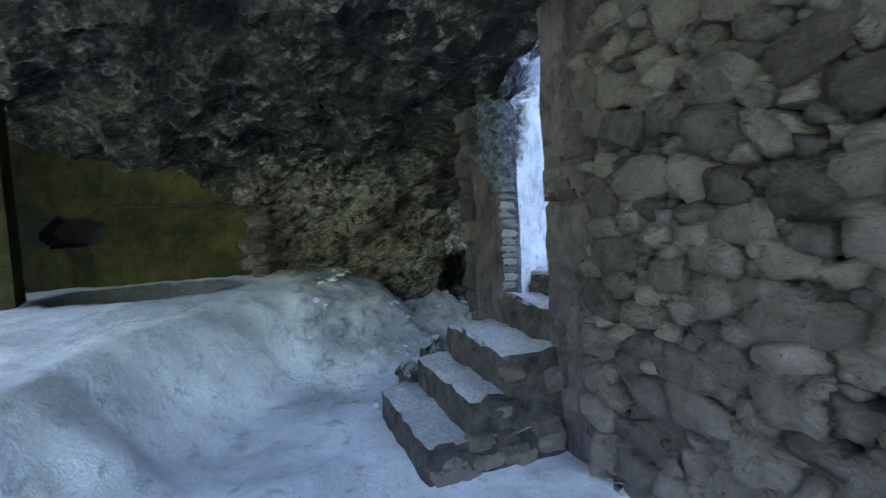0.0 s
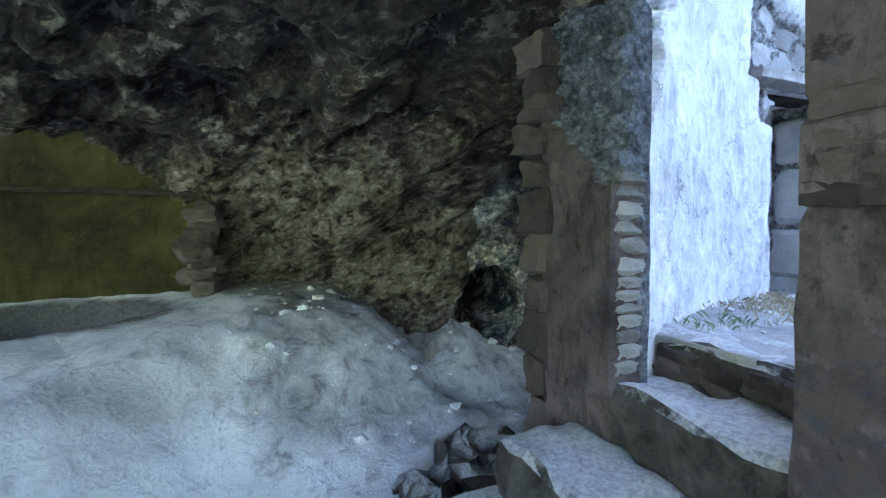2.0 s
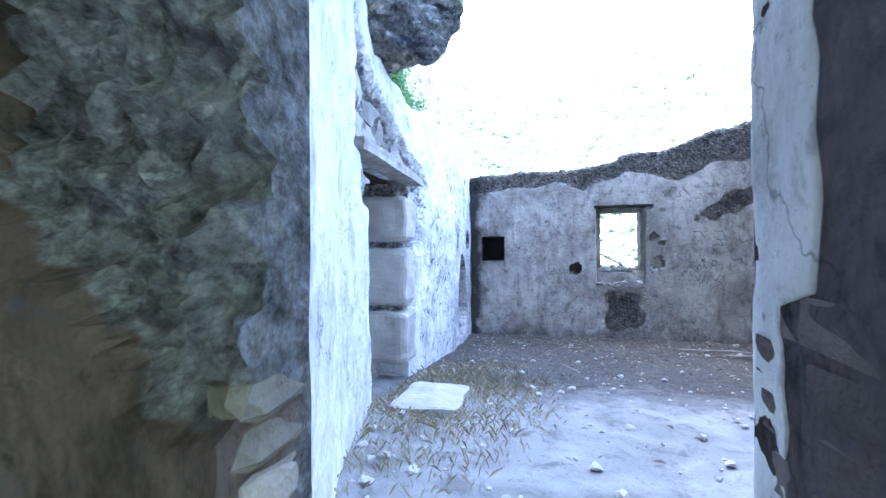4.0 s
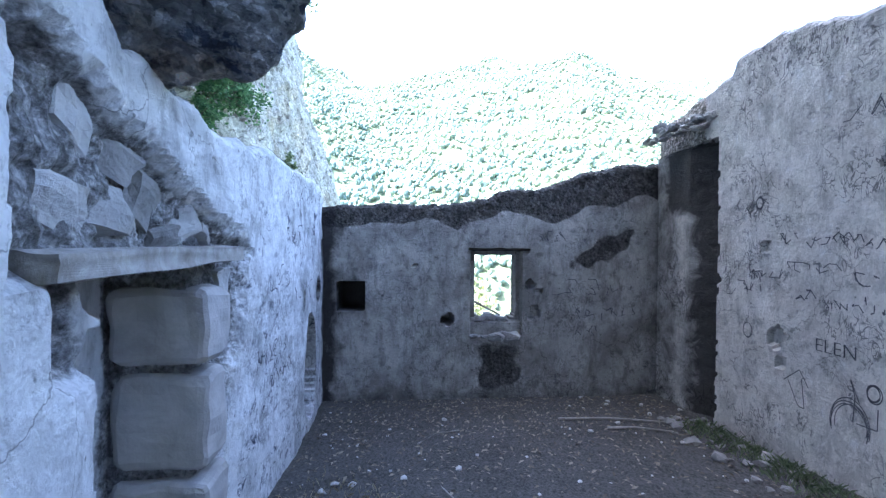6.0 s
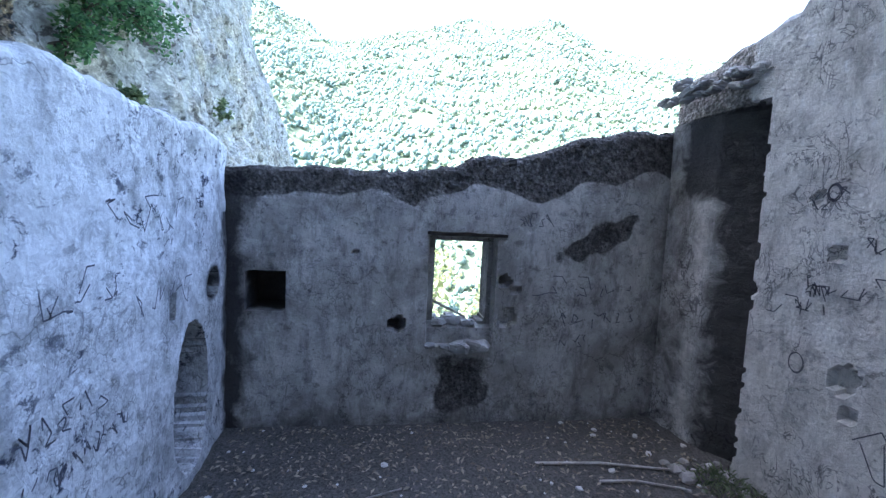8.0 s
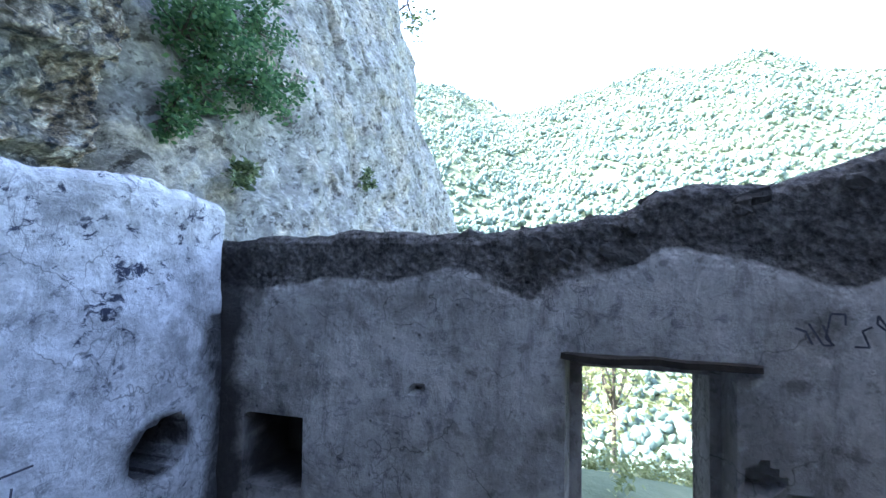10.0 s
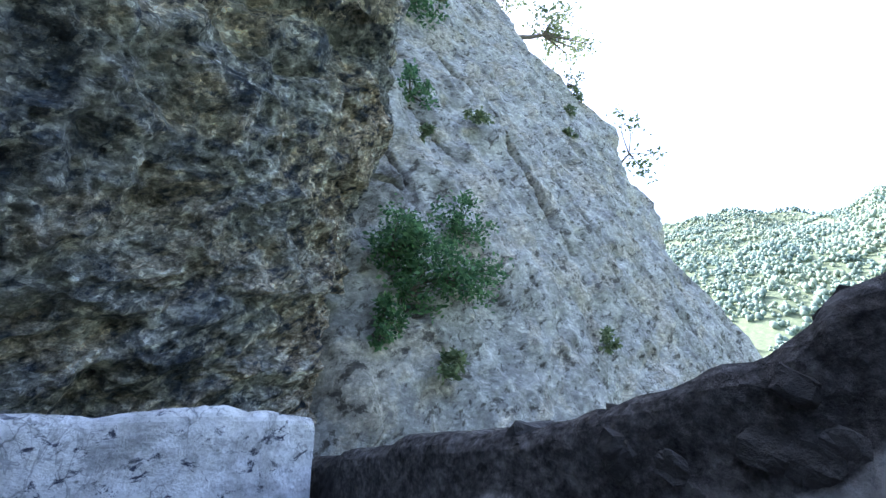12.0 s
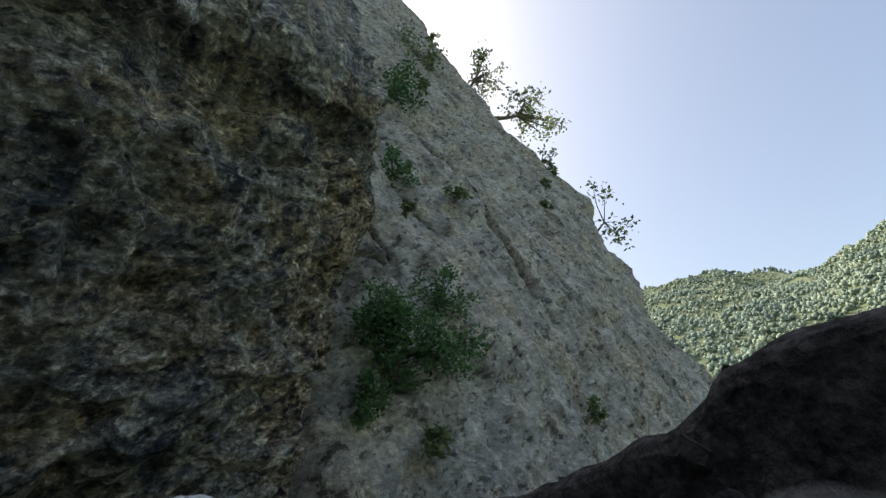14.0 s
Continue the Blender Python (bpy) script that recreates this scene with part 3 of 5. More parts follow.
def blob(rnd, c, r, squash=1.0):
    """A rough twenty-sided clump."""
    t = 1.618
    vs = [(-1, t, 0), (1, t, 0), (-1, -t, 0), (1, -t, 0), (0, -1, t), (0, 1, t), (0, -1, -t), (0, 1, -t), (t, 0, -1), (t, 0, 1), (-t, 0, -1), (-t, 0, 1)]
    out = []
    for v in vs:
        k = r / 1.9 * rnd.uniform(0.65, 1.3)
        out.append((c[0] + v[0] * k, c[1] + v[1] * k, c[2] + v[2] * k * squash))
    return out


BLOB_FACES = [(0, 11, 5), (0, 5, 1), (0, 1, 7), (0, 7, 10), (0, 10, 11), (1, 5, 9), (5, 11, 4), (11, 10, 2), (10, 7, 6), (7, 1, 8), (3, 9, 4), (3, 4, 2), (3, 2, 6), (3, 6, 8), (3, 8, 9), (4, 9, 5), (2, 4, 11), (6, 2, 10), (8, 6, 7), (9, 8, 1)]


def build_forest():
    rnd = random.Random(5)
    verts, faces = [], []
    trees = 0
    while trees < 21000:
        az, d = radians(rnd.uniform(-50, 30)), 140 + 560 * rnd.random() ** 0.8
        x, y = 3 + d * math.cos(az), 3 + d * math.sin(az)
        if noise.noise(Vector((x, y, 0)) * 0.02) < -0.55:
            continue
        trees += 1
        size, ground = rnd.uniform(1.1, 2.7), ground_z(x, y)
        for k in range(2):
            r = size * rnd.uniform(0.45, 0.85)
            n = len(verts)
            verts += blob(rnd, (x + rnd.gauss(0, 0.55) * size, y + rnd.gauss(0, 0.55) * size, ground + size * (0.5 + 0.6 * k)), r, rnd.uniform(0.9, 1.5))
            faces += [tuple(n + q for q in f) for f in BLOB_FACES]
    while trees < 25000:
        az, d = radians(rnd.uniform(-50, 30)), 34 + 110 * rnd.random() ** 0.7
        x, y = 3 + d * math.cos(az), 3 + d * math.sin(az)
        if y > 6.5 and d < 30:
            continue
        trees += 1
        size = rnd.uniform(0.35, 0.6) * (1 + d / 50)
        n = len(verts)
        verts += blob(rnd, (x, y, ground_z(x, y) + size * 0.5), size, rnd.uniform(0.8, 1.2))
        faces += [tuple(n + q for q in f) for f in BLOB_FACES]
    return thing("forest", verts, faces, M_FOREST, "dense sunlit pine and oak woods covering the far mountainside", "trees", "stuff")


build_forest()


# floors
def room_floor_z(x, y):
    return table([(0.3, 0.42), (0.7, 0.42), (2.4, 0.30), (4.5, 0.12), (6.2, 0.04)], x) + 0.02 * fbm((x, y, 0), 1.5, 4)


def build_room_floor():
    n, m = 190, 170
    verts = []
    for i in range(n):
        for j in range(m):
            y = lerp(-0.2, 5.3, j / (m - 1))
            x0 = 0.26 + 0.10 * (y - 4.0) * -0.6 + 0.04 * fbm((0, y, 0), 3, 3)
            x = lerp(x0, 6.25, (max(0, i - 3) / (n - 4)) ** 1.1)
            z = room_floor_z(x, y) + 0.012 * fbm((x, y, 1), 9, 4)
            if i < 3:
                z = lerp(0.14, z - 0.03, i / 2)
                x += 0.03 * fbm((x, y, z), 7, 3)
            verts.append((x, y, z))
    return thing("floor_room", verts, grid_faces(n, m), M_DIRT, "dusty dirt floor strewn with grit inside the roofless room", "floor", "structure",
                 {"humus": [max(0, min(1, (x - 1.7) / 1.7)) * 1.0 + 0.45 * max(0, min(1, (x - 4.9) / 0.6)) for x, y, z in verts]})


build_room_floor()


def cave_floor_z(x, y):
    """Low dusty floor with a higher terrace along the far side."""
    edge = table([(1.0, -3.4), (3.4, -2.95), (4.4, -2.75), (5.1, -2.4), (6.0, -1.75), (7.0, -1.2), (9.0, -0.6)], y) + 0.12 * fbm((0, y, 0), 1.4, 3)
    t = max(0.0, min(1.0, (edge + 0.5 - x) / 0.85))
    t = t * t * (3 - 2 * t)
    back = max(0.0, min(1.0, (y - 5.1) / 2.0))
    low = -0.62 + back * back * (3 - 2 * back) * (0.95 - 0.62 * max(-0.3, x + 1)) + 0.13 * max(0, y - 5.6) * max(0.0, min(1.0, -x)) + 0.09 * min(1.5, max(0, y - 5)) * fbm((x, y, 8), 2.4, 5)
    low += 0.42 * max(0.0, min(1.0, (y - 6.05) / 0.5)) * max(0.0, min(1.0, (x + 0.1) / 0.4))
    low = low if low < 0.1 else 0.1 + 0.35 * (low - 0.1)
    bank = t * (1 - t) * 4
    z = lerp(low, 0.14 + 0.05 * max(0, y - 4.6), t) + 0.03 * fbm((x, y, 0), 1.3, 4) + 0.10 * bank * fbm((x, y, 5), 2.2, 6)
    pit = math.hypot((x + 3.15) / 0.95, (y - 7.05) / 0.55)
    return z - (0.7 * (1 - pit ** 4) if pit < 1 else 0)


def build_cave_floor():
    n, m = 210, 230
    verts = []
    for i in range(n):
        for j in range(m):
            x, y = lerp(-7.6, 2.6, i / (n - 1)), lerp(-4.5, 9.6, j / (m - 1))
            verts.append((x, y, cave_floor_z(x, y) + 0.015 * fbm((x, y, 2), 6, 4)))
    # pit shade painted into the floor colour; dirt patches towards the back
    return thing("floor_cave", verts, grid_faces(n, m), M_DUST, "pale dusty cave floor with a raised terrace bank", "floor", "structure",
                 {"humus": [max(0.0, min(1.0, 3.2 - 2.3 * math.hypot((x + 3.15) / 0.95, (y - 7.05) / 0.55)), 0.55 * max(0.0, min(1.0, (y - 5.0) / 0.8)) * max(0.0, min(1.0, (x + 1.9) / 0.5))) for x, y, z in verts]})


build_cave_floor()

# walls of the roofless room
FAR_TOP = [(-0.9, 3.0), (1.25, 3.0), (1.5, 2.93), (1.9, 2.87), (2.1, 2.78), (2.3, 2.70), (2.7, 2.615), (2.97, 2.605), (3.04, 2.545), (3.26, 2.49), (3.6, 2.45), (4.0, 2.42), (5.3, 2.4)]
FAR_Y0 = 0.6   # the far wall runs from here towards +y


def far_hole(u, z):
    y = FAR_Y0 + u
    return 2.74 < y < 3.27 and 1.0 + 0.05 * math.sin(y * 19) < z < 1.81


def far_recess(u, z):
    y = FAR_Y0 + u
    d = 0.0
    if 4.62 < y < 4.97 and 1.12 < z < 1.49:
        d = 0.37
    if math.hypot(y - 3.62, (z - 1.02) * 1.15) < 0.075:
        d = 0.3
    if math.hypot(y - 4.03, (z - 1.68) * 1.3) < 0.035:
        d = 0.05
    if 2.69 < y < 3.35 and 0.8 < z < 1.87:
        d = 0.16 if z > 0.97 else 0.10
    for hy, hz, r, dd in ((2.56, 1.09, 0.085, 0.06), (2.6, 1.45, 0.06, 0.10), (2.49, 1.37, 0.04, 0.06)):
        if math.hypot(y - hy, z - hz) < r * (1 + 0.3 * noise.noise(Vector((y * 20, z * 20, 0)))):
            d = max(d, dd)
    return max(d, 0.035 * far_bare(u, z))


def far_bare(u, z):
    y = FAR_Y0 + u
    edge = table(FAR_TOP, y) - 0.26 - 0.13 * max(0, min(1, (3.5 - y) / 0.3)) - 0.12 * max(0, min(1, 3.0 - y)) + 0.17 * noise.noise(Vector((y * 1.9, 0.3, 0))) - 0.2 * max(0, 1 - abs(y - 3.55 + 0.1 * noise.noise(Vector((z * 5, y * 4, 0)))) / 0.3)
    top = (z - edge) / 0.10
    patch = 1.2 - math.hypot((y - 1.62) / 0.42, (z - 1.9 - 0.5 * (1.62 - y)) / 0.17) + 0.5 * noise.noise(Vector((y * 6, z * 6, 2)))
    below = 0.95 - max(abs(y - 3.0) / 0.36, abs(z - 0.42) / 0.4) + 0.3 * noise.noise(Vector((y * 5, z * 5, 1)))
    return max(0.0, min(1.0, max(top, patch * 1.5, below * 1.5)))


def far_soot_shade(u, z):
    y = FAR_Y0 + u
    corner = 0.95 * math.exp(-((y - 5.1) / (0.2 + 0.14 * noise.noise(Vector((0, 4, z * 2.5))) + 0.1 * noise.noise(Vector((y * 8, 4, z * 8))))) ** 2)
    # darker towards the foot, the side and one patch
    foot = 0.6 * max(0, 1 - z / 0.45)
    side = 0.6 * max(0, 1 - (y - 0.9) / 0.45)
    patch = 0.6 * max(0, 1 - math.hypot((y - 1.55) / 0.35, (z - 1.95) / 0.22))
    # shade inside the niche is painted into the colour
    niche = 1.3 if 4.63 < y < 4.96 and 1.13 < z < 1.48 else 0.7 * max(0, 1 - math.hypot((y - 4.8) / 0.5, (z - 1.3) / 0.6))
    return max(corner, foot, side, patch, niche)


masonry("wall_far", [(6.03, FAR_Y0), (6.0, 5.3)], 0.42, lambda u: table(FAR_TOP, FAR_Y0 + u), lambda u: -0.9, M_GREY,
        "soot-stained grey plaster end wall with a small window hole", 0.03, (far_hole,), far_recess, {"bare": far_bare, "soot": far_soot_shade}, 0.006,
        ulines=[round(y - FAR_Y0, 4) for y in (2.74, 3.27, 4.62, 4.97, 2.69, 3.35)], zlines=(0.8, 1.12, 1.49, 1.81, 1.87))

LEFT_LINE = [(6.0, 5.12), (4.6, 5.06), (2.2, 5.05), (1.2, 4.78), (0.04, 4.30)]
LEFT_TOP = [(0.04, 1.74), (0.3, 1.88), (0.6, 2.2), (1.0, 2.5), (1.4, 2.8), (1.95, 2.8), (2.2, 2.62), (2.7, 2.58), (3.1, 2.52), (4.1, 2.62), (4.85, 2.58), (5.4, 2.63), (5.75, 2.6), (6.1, 2.55)]


def left_x(u):
    if u < 1.401:
        return 6.0 - u * 0.999
    if u < 3.801:
        return 4.6 - (u - 1.401)
    if u < 4.837:
        return 2.2 - (u - 3.801) * 0.9655
    return 1.2 - (u - 4.837) * 0.924


def left_recess(u, z):
    x = left_x(u)
    d = 0.0
    if 1.98 + 0.05 * noise.noise(Vector((3, z * 5, 0))) < x < 2.86 and 0.2 < z < 1.86:
        d = 0.46
    d = max(d, left_bare(u, z) * (0.10 + 0.05 * noise.noise(Vector((x * 7, z * 7, 3))) + 0.04 * (noise.voronoi(Vector((x * 9, z * 11, 1)))[0][0] - 0.3) + 0.02 * noise.noise(Vector((x * 25, z * 25, 6)))))
    if math.hypot((x - 5.62) / 0.15, (z - 1.44) / 0.11) < 1 + 0.4 * noise.noise(Vector((x * 9, z * 9, 0))):
        d = 0.3
    if x > 4.3 and math.hypot((x - 5.2) / 0.33, (z - 0.7) / 0.53) < 1:
        d = 0.28
    if 4.82 < x < 4.9 and 1.3 < z < 1.5:
        d = 0.08
    return d


def left_bare(u, z):
    x = left_x(u)
    n = noise.noise(Vector((x * 3.6, z * 3.6, 0))) + 0.5 * noise.noise(Vector((x * 9, z * 9, 4))) + 0.45 * noise.noise(Vector((x * 23, z * 23, 9)))
    slope = 2.5 - 0.36 * (x - 1.9)     # upper edge of the fallen plaster
    a = min((slope - z) / 0.12, (z - 1.84) / 0.08, (x - 1.55) / 0.2, (3.5 - x) / 0.15) + 0.4 * n
    b = min((3.42 - 0.35 * max(0, 1.85 - z) - x) / 0.18, (x - 2.75) / 0.1, (1.95 - z) / 0.1, (z - 0.55) / 0.2) + 0.3 * n
    c = min((x - 1.75) / 0.12, (2.0 - x) / 0.1, (z - 1.55) / 0.1, (1.9 - z) / 0.1) + 0.3 * n
    e = (0.03 + 0.42 * max(0, z - 1.0) + 0.10 * n - x) / 0.05 if z > 0.98 else 0.0
    return max(0.0, min(1.0, max(max(a, b, c) * 1.3, e)))


def left_soot_shade(u, z):
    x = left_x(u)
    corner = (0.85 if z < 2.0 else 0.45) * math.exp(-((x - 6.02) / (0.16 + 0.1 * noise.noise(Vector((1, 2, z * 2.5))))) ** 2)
    # shade within the hole and the arch is painted on as colour
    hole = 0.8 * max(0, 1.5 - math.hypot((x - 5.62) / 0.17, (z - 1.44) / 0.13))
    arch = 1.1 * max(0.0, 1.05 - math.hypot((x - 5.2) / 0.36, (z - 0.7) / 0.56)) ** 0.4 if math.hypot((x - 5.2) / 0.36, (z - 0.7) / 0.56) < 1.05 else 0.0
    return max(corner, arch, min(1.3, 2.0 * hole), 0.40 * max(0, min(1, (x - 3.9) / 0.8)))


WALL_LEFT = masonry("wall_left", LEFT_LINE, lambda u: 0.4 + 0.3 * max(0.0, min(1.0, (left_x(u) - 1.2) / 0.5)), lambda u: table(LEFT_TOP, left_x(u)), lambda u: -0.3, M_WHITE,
                    "whitewashed rubble wall with fallen plaster under the rock", 0.02, (), left_recess, {"bare": left_bare, "soot": left_soot_shade}, 0.012, splay=lambda u, total: -0.28 * max(0, 1 - (total - u) / 0.9))

RIGHT_LINE = [(0.25, 0.95), (4.0, 0.9), (6.05, 0.95)]
RIGHT_TOP = [(0, 3.6), (2.6, 3.6), (3.4, 3.64), (3.75, 3.8), (4.5, 3.84), (4.56, 3.68), (5.0, 3.6), (5.5, 3.5), (6, 3.45)]


def right_bare(u, z):
    return max(0.0, min(1.0, (u - 4.85) / 0.2 * (1 if z > 3.05 else 0)))


def right_recess(u, z):
    x = u + 0.25
    n = 0.05 * noise.noise(Vector((z * 5, 1, 0))) + 0.03 * noise.noise(Vector((z * 14, 2, 0)))
    d = 0.0
    if x > 4.98 + n and z < 3.0 + 0.14 * math.sin(min(1.0, max(0.0, (x - 4.98) / 0.5)) * 1.57) + 0.05 * noise.noise(Vector((x * 9, 0, 0))):
        d = 0.2 * max(0.0, 1 - (x - 4.98) / 0.85) + 0.015 * noise.noise(Vector((x * 6, z * 8, 8)))
    if x > 5.0:     # the wall end swings in towards the window wall
        d -= 0.22 * min(1.0, (x - 5.0) / 0.95)
        d += 0.008 * noise.noise(Vector((x * 8, z * 13, 2)))
    for hx, hz, r in ((4.54, 2.31, 0.04), (4.24, 1.16, 0.09), (4.2, 0.95, 0.05), (3.3, 2.55, 0.07), (4.36, 1.95, 0.05), (4.98, 1.6, 0.05), (3.2, 2.2, 0.05)):
        if math.hypot(x - hx, z - hz) < r * (1 + 0.4 * noise.noise(Vector((x * 15, z * 15, 0)))):
            d = max(d, 0.05)
    return max(d, 0.03 * right_bare(u, z))


def right_soot_shade(u, z):
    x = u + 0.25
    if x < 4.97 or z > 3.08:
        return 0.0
    # smoke staining, plus recess shade painted in behind the plaster edge
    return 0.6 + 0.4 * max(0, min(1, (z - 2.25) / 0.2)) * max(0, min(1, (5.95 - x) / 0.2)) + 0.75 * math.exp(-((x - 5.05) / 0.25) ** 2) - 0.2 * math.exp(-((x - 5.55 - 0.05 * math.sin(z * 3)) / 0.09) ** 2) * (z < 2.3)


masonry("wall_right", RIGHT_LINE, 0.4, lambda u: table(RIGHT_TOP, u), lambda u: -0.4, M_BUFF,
        "tall buff plaster wall scratched with writing", 0.03, (), right_recess, {"bare": right_bare, "soot": right_soot_shade}, 0.006)


# door wall towards the cave: a tall run on one side of the door and a stub on the other
def door_bare(u, z):
    y = u - 3.2
    n = 0.12 * noise.noise(Vector((0, y * 3, z * 3))) + 0.05 * noise.noise(Vector((0, y * 9, z * 9)))
    return max(0.0, min(1.0, (3.14 + n - y) / 0.05))


def door_recess(u, z):
    y = u - 3.2
    d = 0.13 * door_bare(u, z)
    for hz in (0.965, 1.055, 1.145, 1.20):
        if abs(z - hz) < 0.012 and y > 3.0:
            d += 0.03
    if 0.96 < z < 1.2 and y > 3.4:
        d -= 0.015
    return d


WALL_DOOR = masonry("wall_door", [(-0.12, -3.2), (-0.12, 3.6)], 0.42, lambda u: table([(0, 3.0), (6.3, 2.9), (6.8, 2.75)], u), lambda u: -1.0, M_RUBBLE,
                    "thick rubble wall with brown render at the door", 0.04, (), door_recess, {"bare": door_bare, "soot": lambda u, z: 0.0}, 0.012, splay=lambda u, total: -0.03 * max(0, 1 - (total - u) / 0.6))


def stub_bare(u, z):
    n = 0.12 * noise.noise(Vector((0, u * 4, z * 4))) + 0.06 * noise.noise(Vector((0, u * 11, z * 11)))
    return max(0.0, min(1.0, max((z - 1.08 - 1.1 * max(0, u - 0.12) + n) / 0.06, (u - 0.46 + n) / 0.05)))


def stub_recess(u, z):
    return stub_bare(u, z) * (0.03 + 0.05 * noise.noise(Vector((u * 9, 0, z * 9))) + 0.09 * noise.voronoi(Vector((u * 17, 4, z * 17 + u * 5)))[0][0] + 0.03 * noise.noise(Vector((u * 40, 4, z * 40))))


WALL_STUB = masonry("wall_stub", [(-0.12, 4.26), (-0.12, 4.84)], 0.2, lambda u: table([(0, 1.78), (0.58, 1.95)], u), lambda u: -1.0, M_JAMB,
                    "ragged brown pier of stone and render beside the door", 0.018, (), stub_recess, {"bare": stub_bare, "soot": lambda u, z: 0.0}, 0.014)

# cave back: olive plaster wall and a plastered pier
# the back wall's hollow has its shade painted into the plaster colour
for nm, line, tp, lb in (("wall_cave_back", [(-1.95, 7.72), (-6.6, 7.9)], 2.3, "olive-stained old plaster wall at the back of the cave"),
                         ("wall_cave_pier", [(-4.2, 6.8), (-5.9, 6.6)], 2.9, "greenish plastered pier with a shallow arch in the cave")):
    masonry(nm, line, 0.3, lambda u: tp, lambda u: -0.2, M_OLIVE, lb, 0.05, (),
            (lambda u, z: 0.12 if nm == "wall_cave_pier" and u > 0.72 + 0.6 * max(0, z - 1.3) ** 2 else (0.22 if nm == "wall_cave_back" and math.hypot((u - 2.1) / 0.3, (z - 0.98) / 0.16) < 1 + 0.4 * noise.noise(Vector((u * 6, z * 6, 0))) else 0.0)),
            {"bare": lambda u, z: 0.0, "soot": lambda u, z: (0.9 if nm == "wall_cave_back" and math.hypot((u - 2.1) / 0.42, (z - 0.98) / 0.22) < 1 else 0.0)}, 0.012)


def block(name, lo, hi, material, label, category, seed=0, n=7, rough=0.02, kind=""):
    """A worn stone block with uneven faces."""
    bm = bmesh.new()
    bmesh.ops.create_cube(bm, size=1)
    bmesh.ops.subdivide_edges(bm, edges=bm.edges, cuts=n, use_grid_fill=True)
    lo, hi = Vector(lo), Vector(hi)
    for v in bm.verts:
        p = Vector([lerp(lo[i], hi[i], v.co[i] + 0.5) for i in range(3)])
        edge = sum(abs(abs(c) - 0.5) < 1e-4 for c in v.co)
        inward = ((lo + hi) / 2 - p).normalized() * (0.02 * (edge - 1) if edge > 1 else 0)
        v.co = p + inward + rough * noise.noise_vector(p * 7 + Vector((seed, 0, 0))) * 1.6
    me = bpy.data.meshes.new(name)
    bm.to_mesh(me)
    bm.free()
    me.materials.append(material)
    return tagged(new(name, me), label, category, "", kind)


for lo, hi in (((-1.08, 3.45, -0.75), (-0.1, 4.6, -0.42)), ((-0.78, 3.48, -0.7), (-0.1, 4.55, -0.2)), ((-0.52, 3.5, -0.7), (-0.1, 4.5, 0.04)), ((-0.12, 3.58, -0.7), (0.3, 4.35, 0.26))):
    block("step", lo, hi, M_STEP, "worn dusty stone step up to the doorway", "step", lo[0], 9)


# stones of the rubble wall beside the path, and other loose masonry
def stone_mesh(seed, material, cuts=2, lump=0.2, rounding=0.55):
    """A roughly squared field stone, one unit across."""
    bm = bmesh.new()
    bmesh.ops.create_cube(bm, size=1)
    bmesh.ops.subdivide_edges(bm, edges=bm.edges, cuts=cuts, use_grid_fill=True)
    rnd = random.Random(seed)
    off = Vector((rnd.uniform(0, 50), rnd.uniform(0, 50), 0))
    for v in bm.verts:
        r = v.co.normalized() * 0.62
        v.co = v.co.lerp(r, rounding) + lump * noise.noise_vector(v.co * 1.7 + off)
    me = bpy.data.meshes.new("stone")
    bm.to_mesh(me)
    bm.free()
    me.materials.append(material)
    return me


STONES = [stone_mesh(k, M_STONE) for k in range(16)]
M_QUOIN = simple("brown_quoin_stone", (0.022, 0.017, 0.015), (0.095, 0.078, 0.07), 11, 0.92, 0.9, 0.03, "object")
QUOINS = [stone_mesh(190 + k, M_QUOIN, 4, 0.16, 0.25) for k in range(8)]
COBBLES = [stone_mesh(100 + k, M_STONE, 3, 0.27, 0.5) for k in range(18)]
for me in COBBLES:
    me.polygons.foreach_set("use_smooth", [True] * len(me.polygons))
CHIPS = [stone_mesh(140 + k, M_STONE, 1, 0.2) for k in range(8)]
M_CHIP = simple("chip_stone", (0.03, 0.025, 0.021), (0.115, 0.10, 0.085), 11, 0.92, 0.8, 0.03, "island")
BRICKS = [stone_mesh(160 + k, simple("grey_brick", (0.10, 0.095, 0.09), (0.25, 0.24, 0.23), 14, 0.92, 0.7, 0.02, "object") if not k else bpy.data.materials["grey_brick"]) for k in range(6)]
BROKEN = [stone_mesh(230 + k, M_PALE, 4, 0.2, 0.2) for k in range(6)]
PALE_STONES = [stone_mesh(40 + k, M_PALE) for k in range(8)]


def lay(name, me, parent, place, size, turn=(0, 0, 0), label=""):
    ob = new(name, me)
    ob.matrix_world = Matrix.LocRotScale(Vector(place), Euler(turn), Vector(size))
    if parent:
        ob.parent = parent
    return tagged(ob, label)


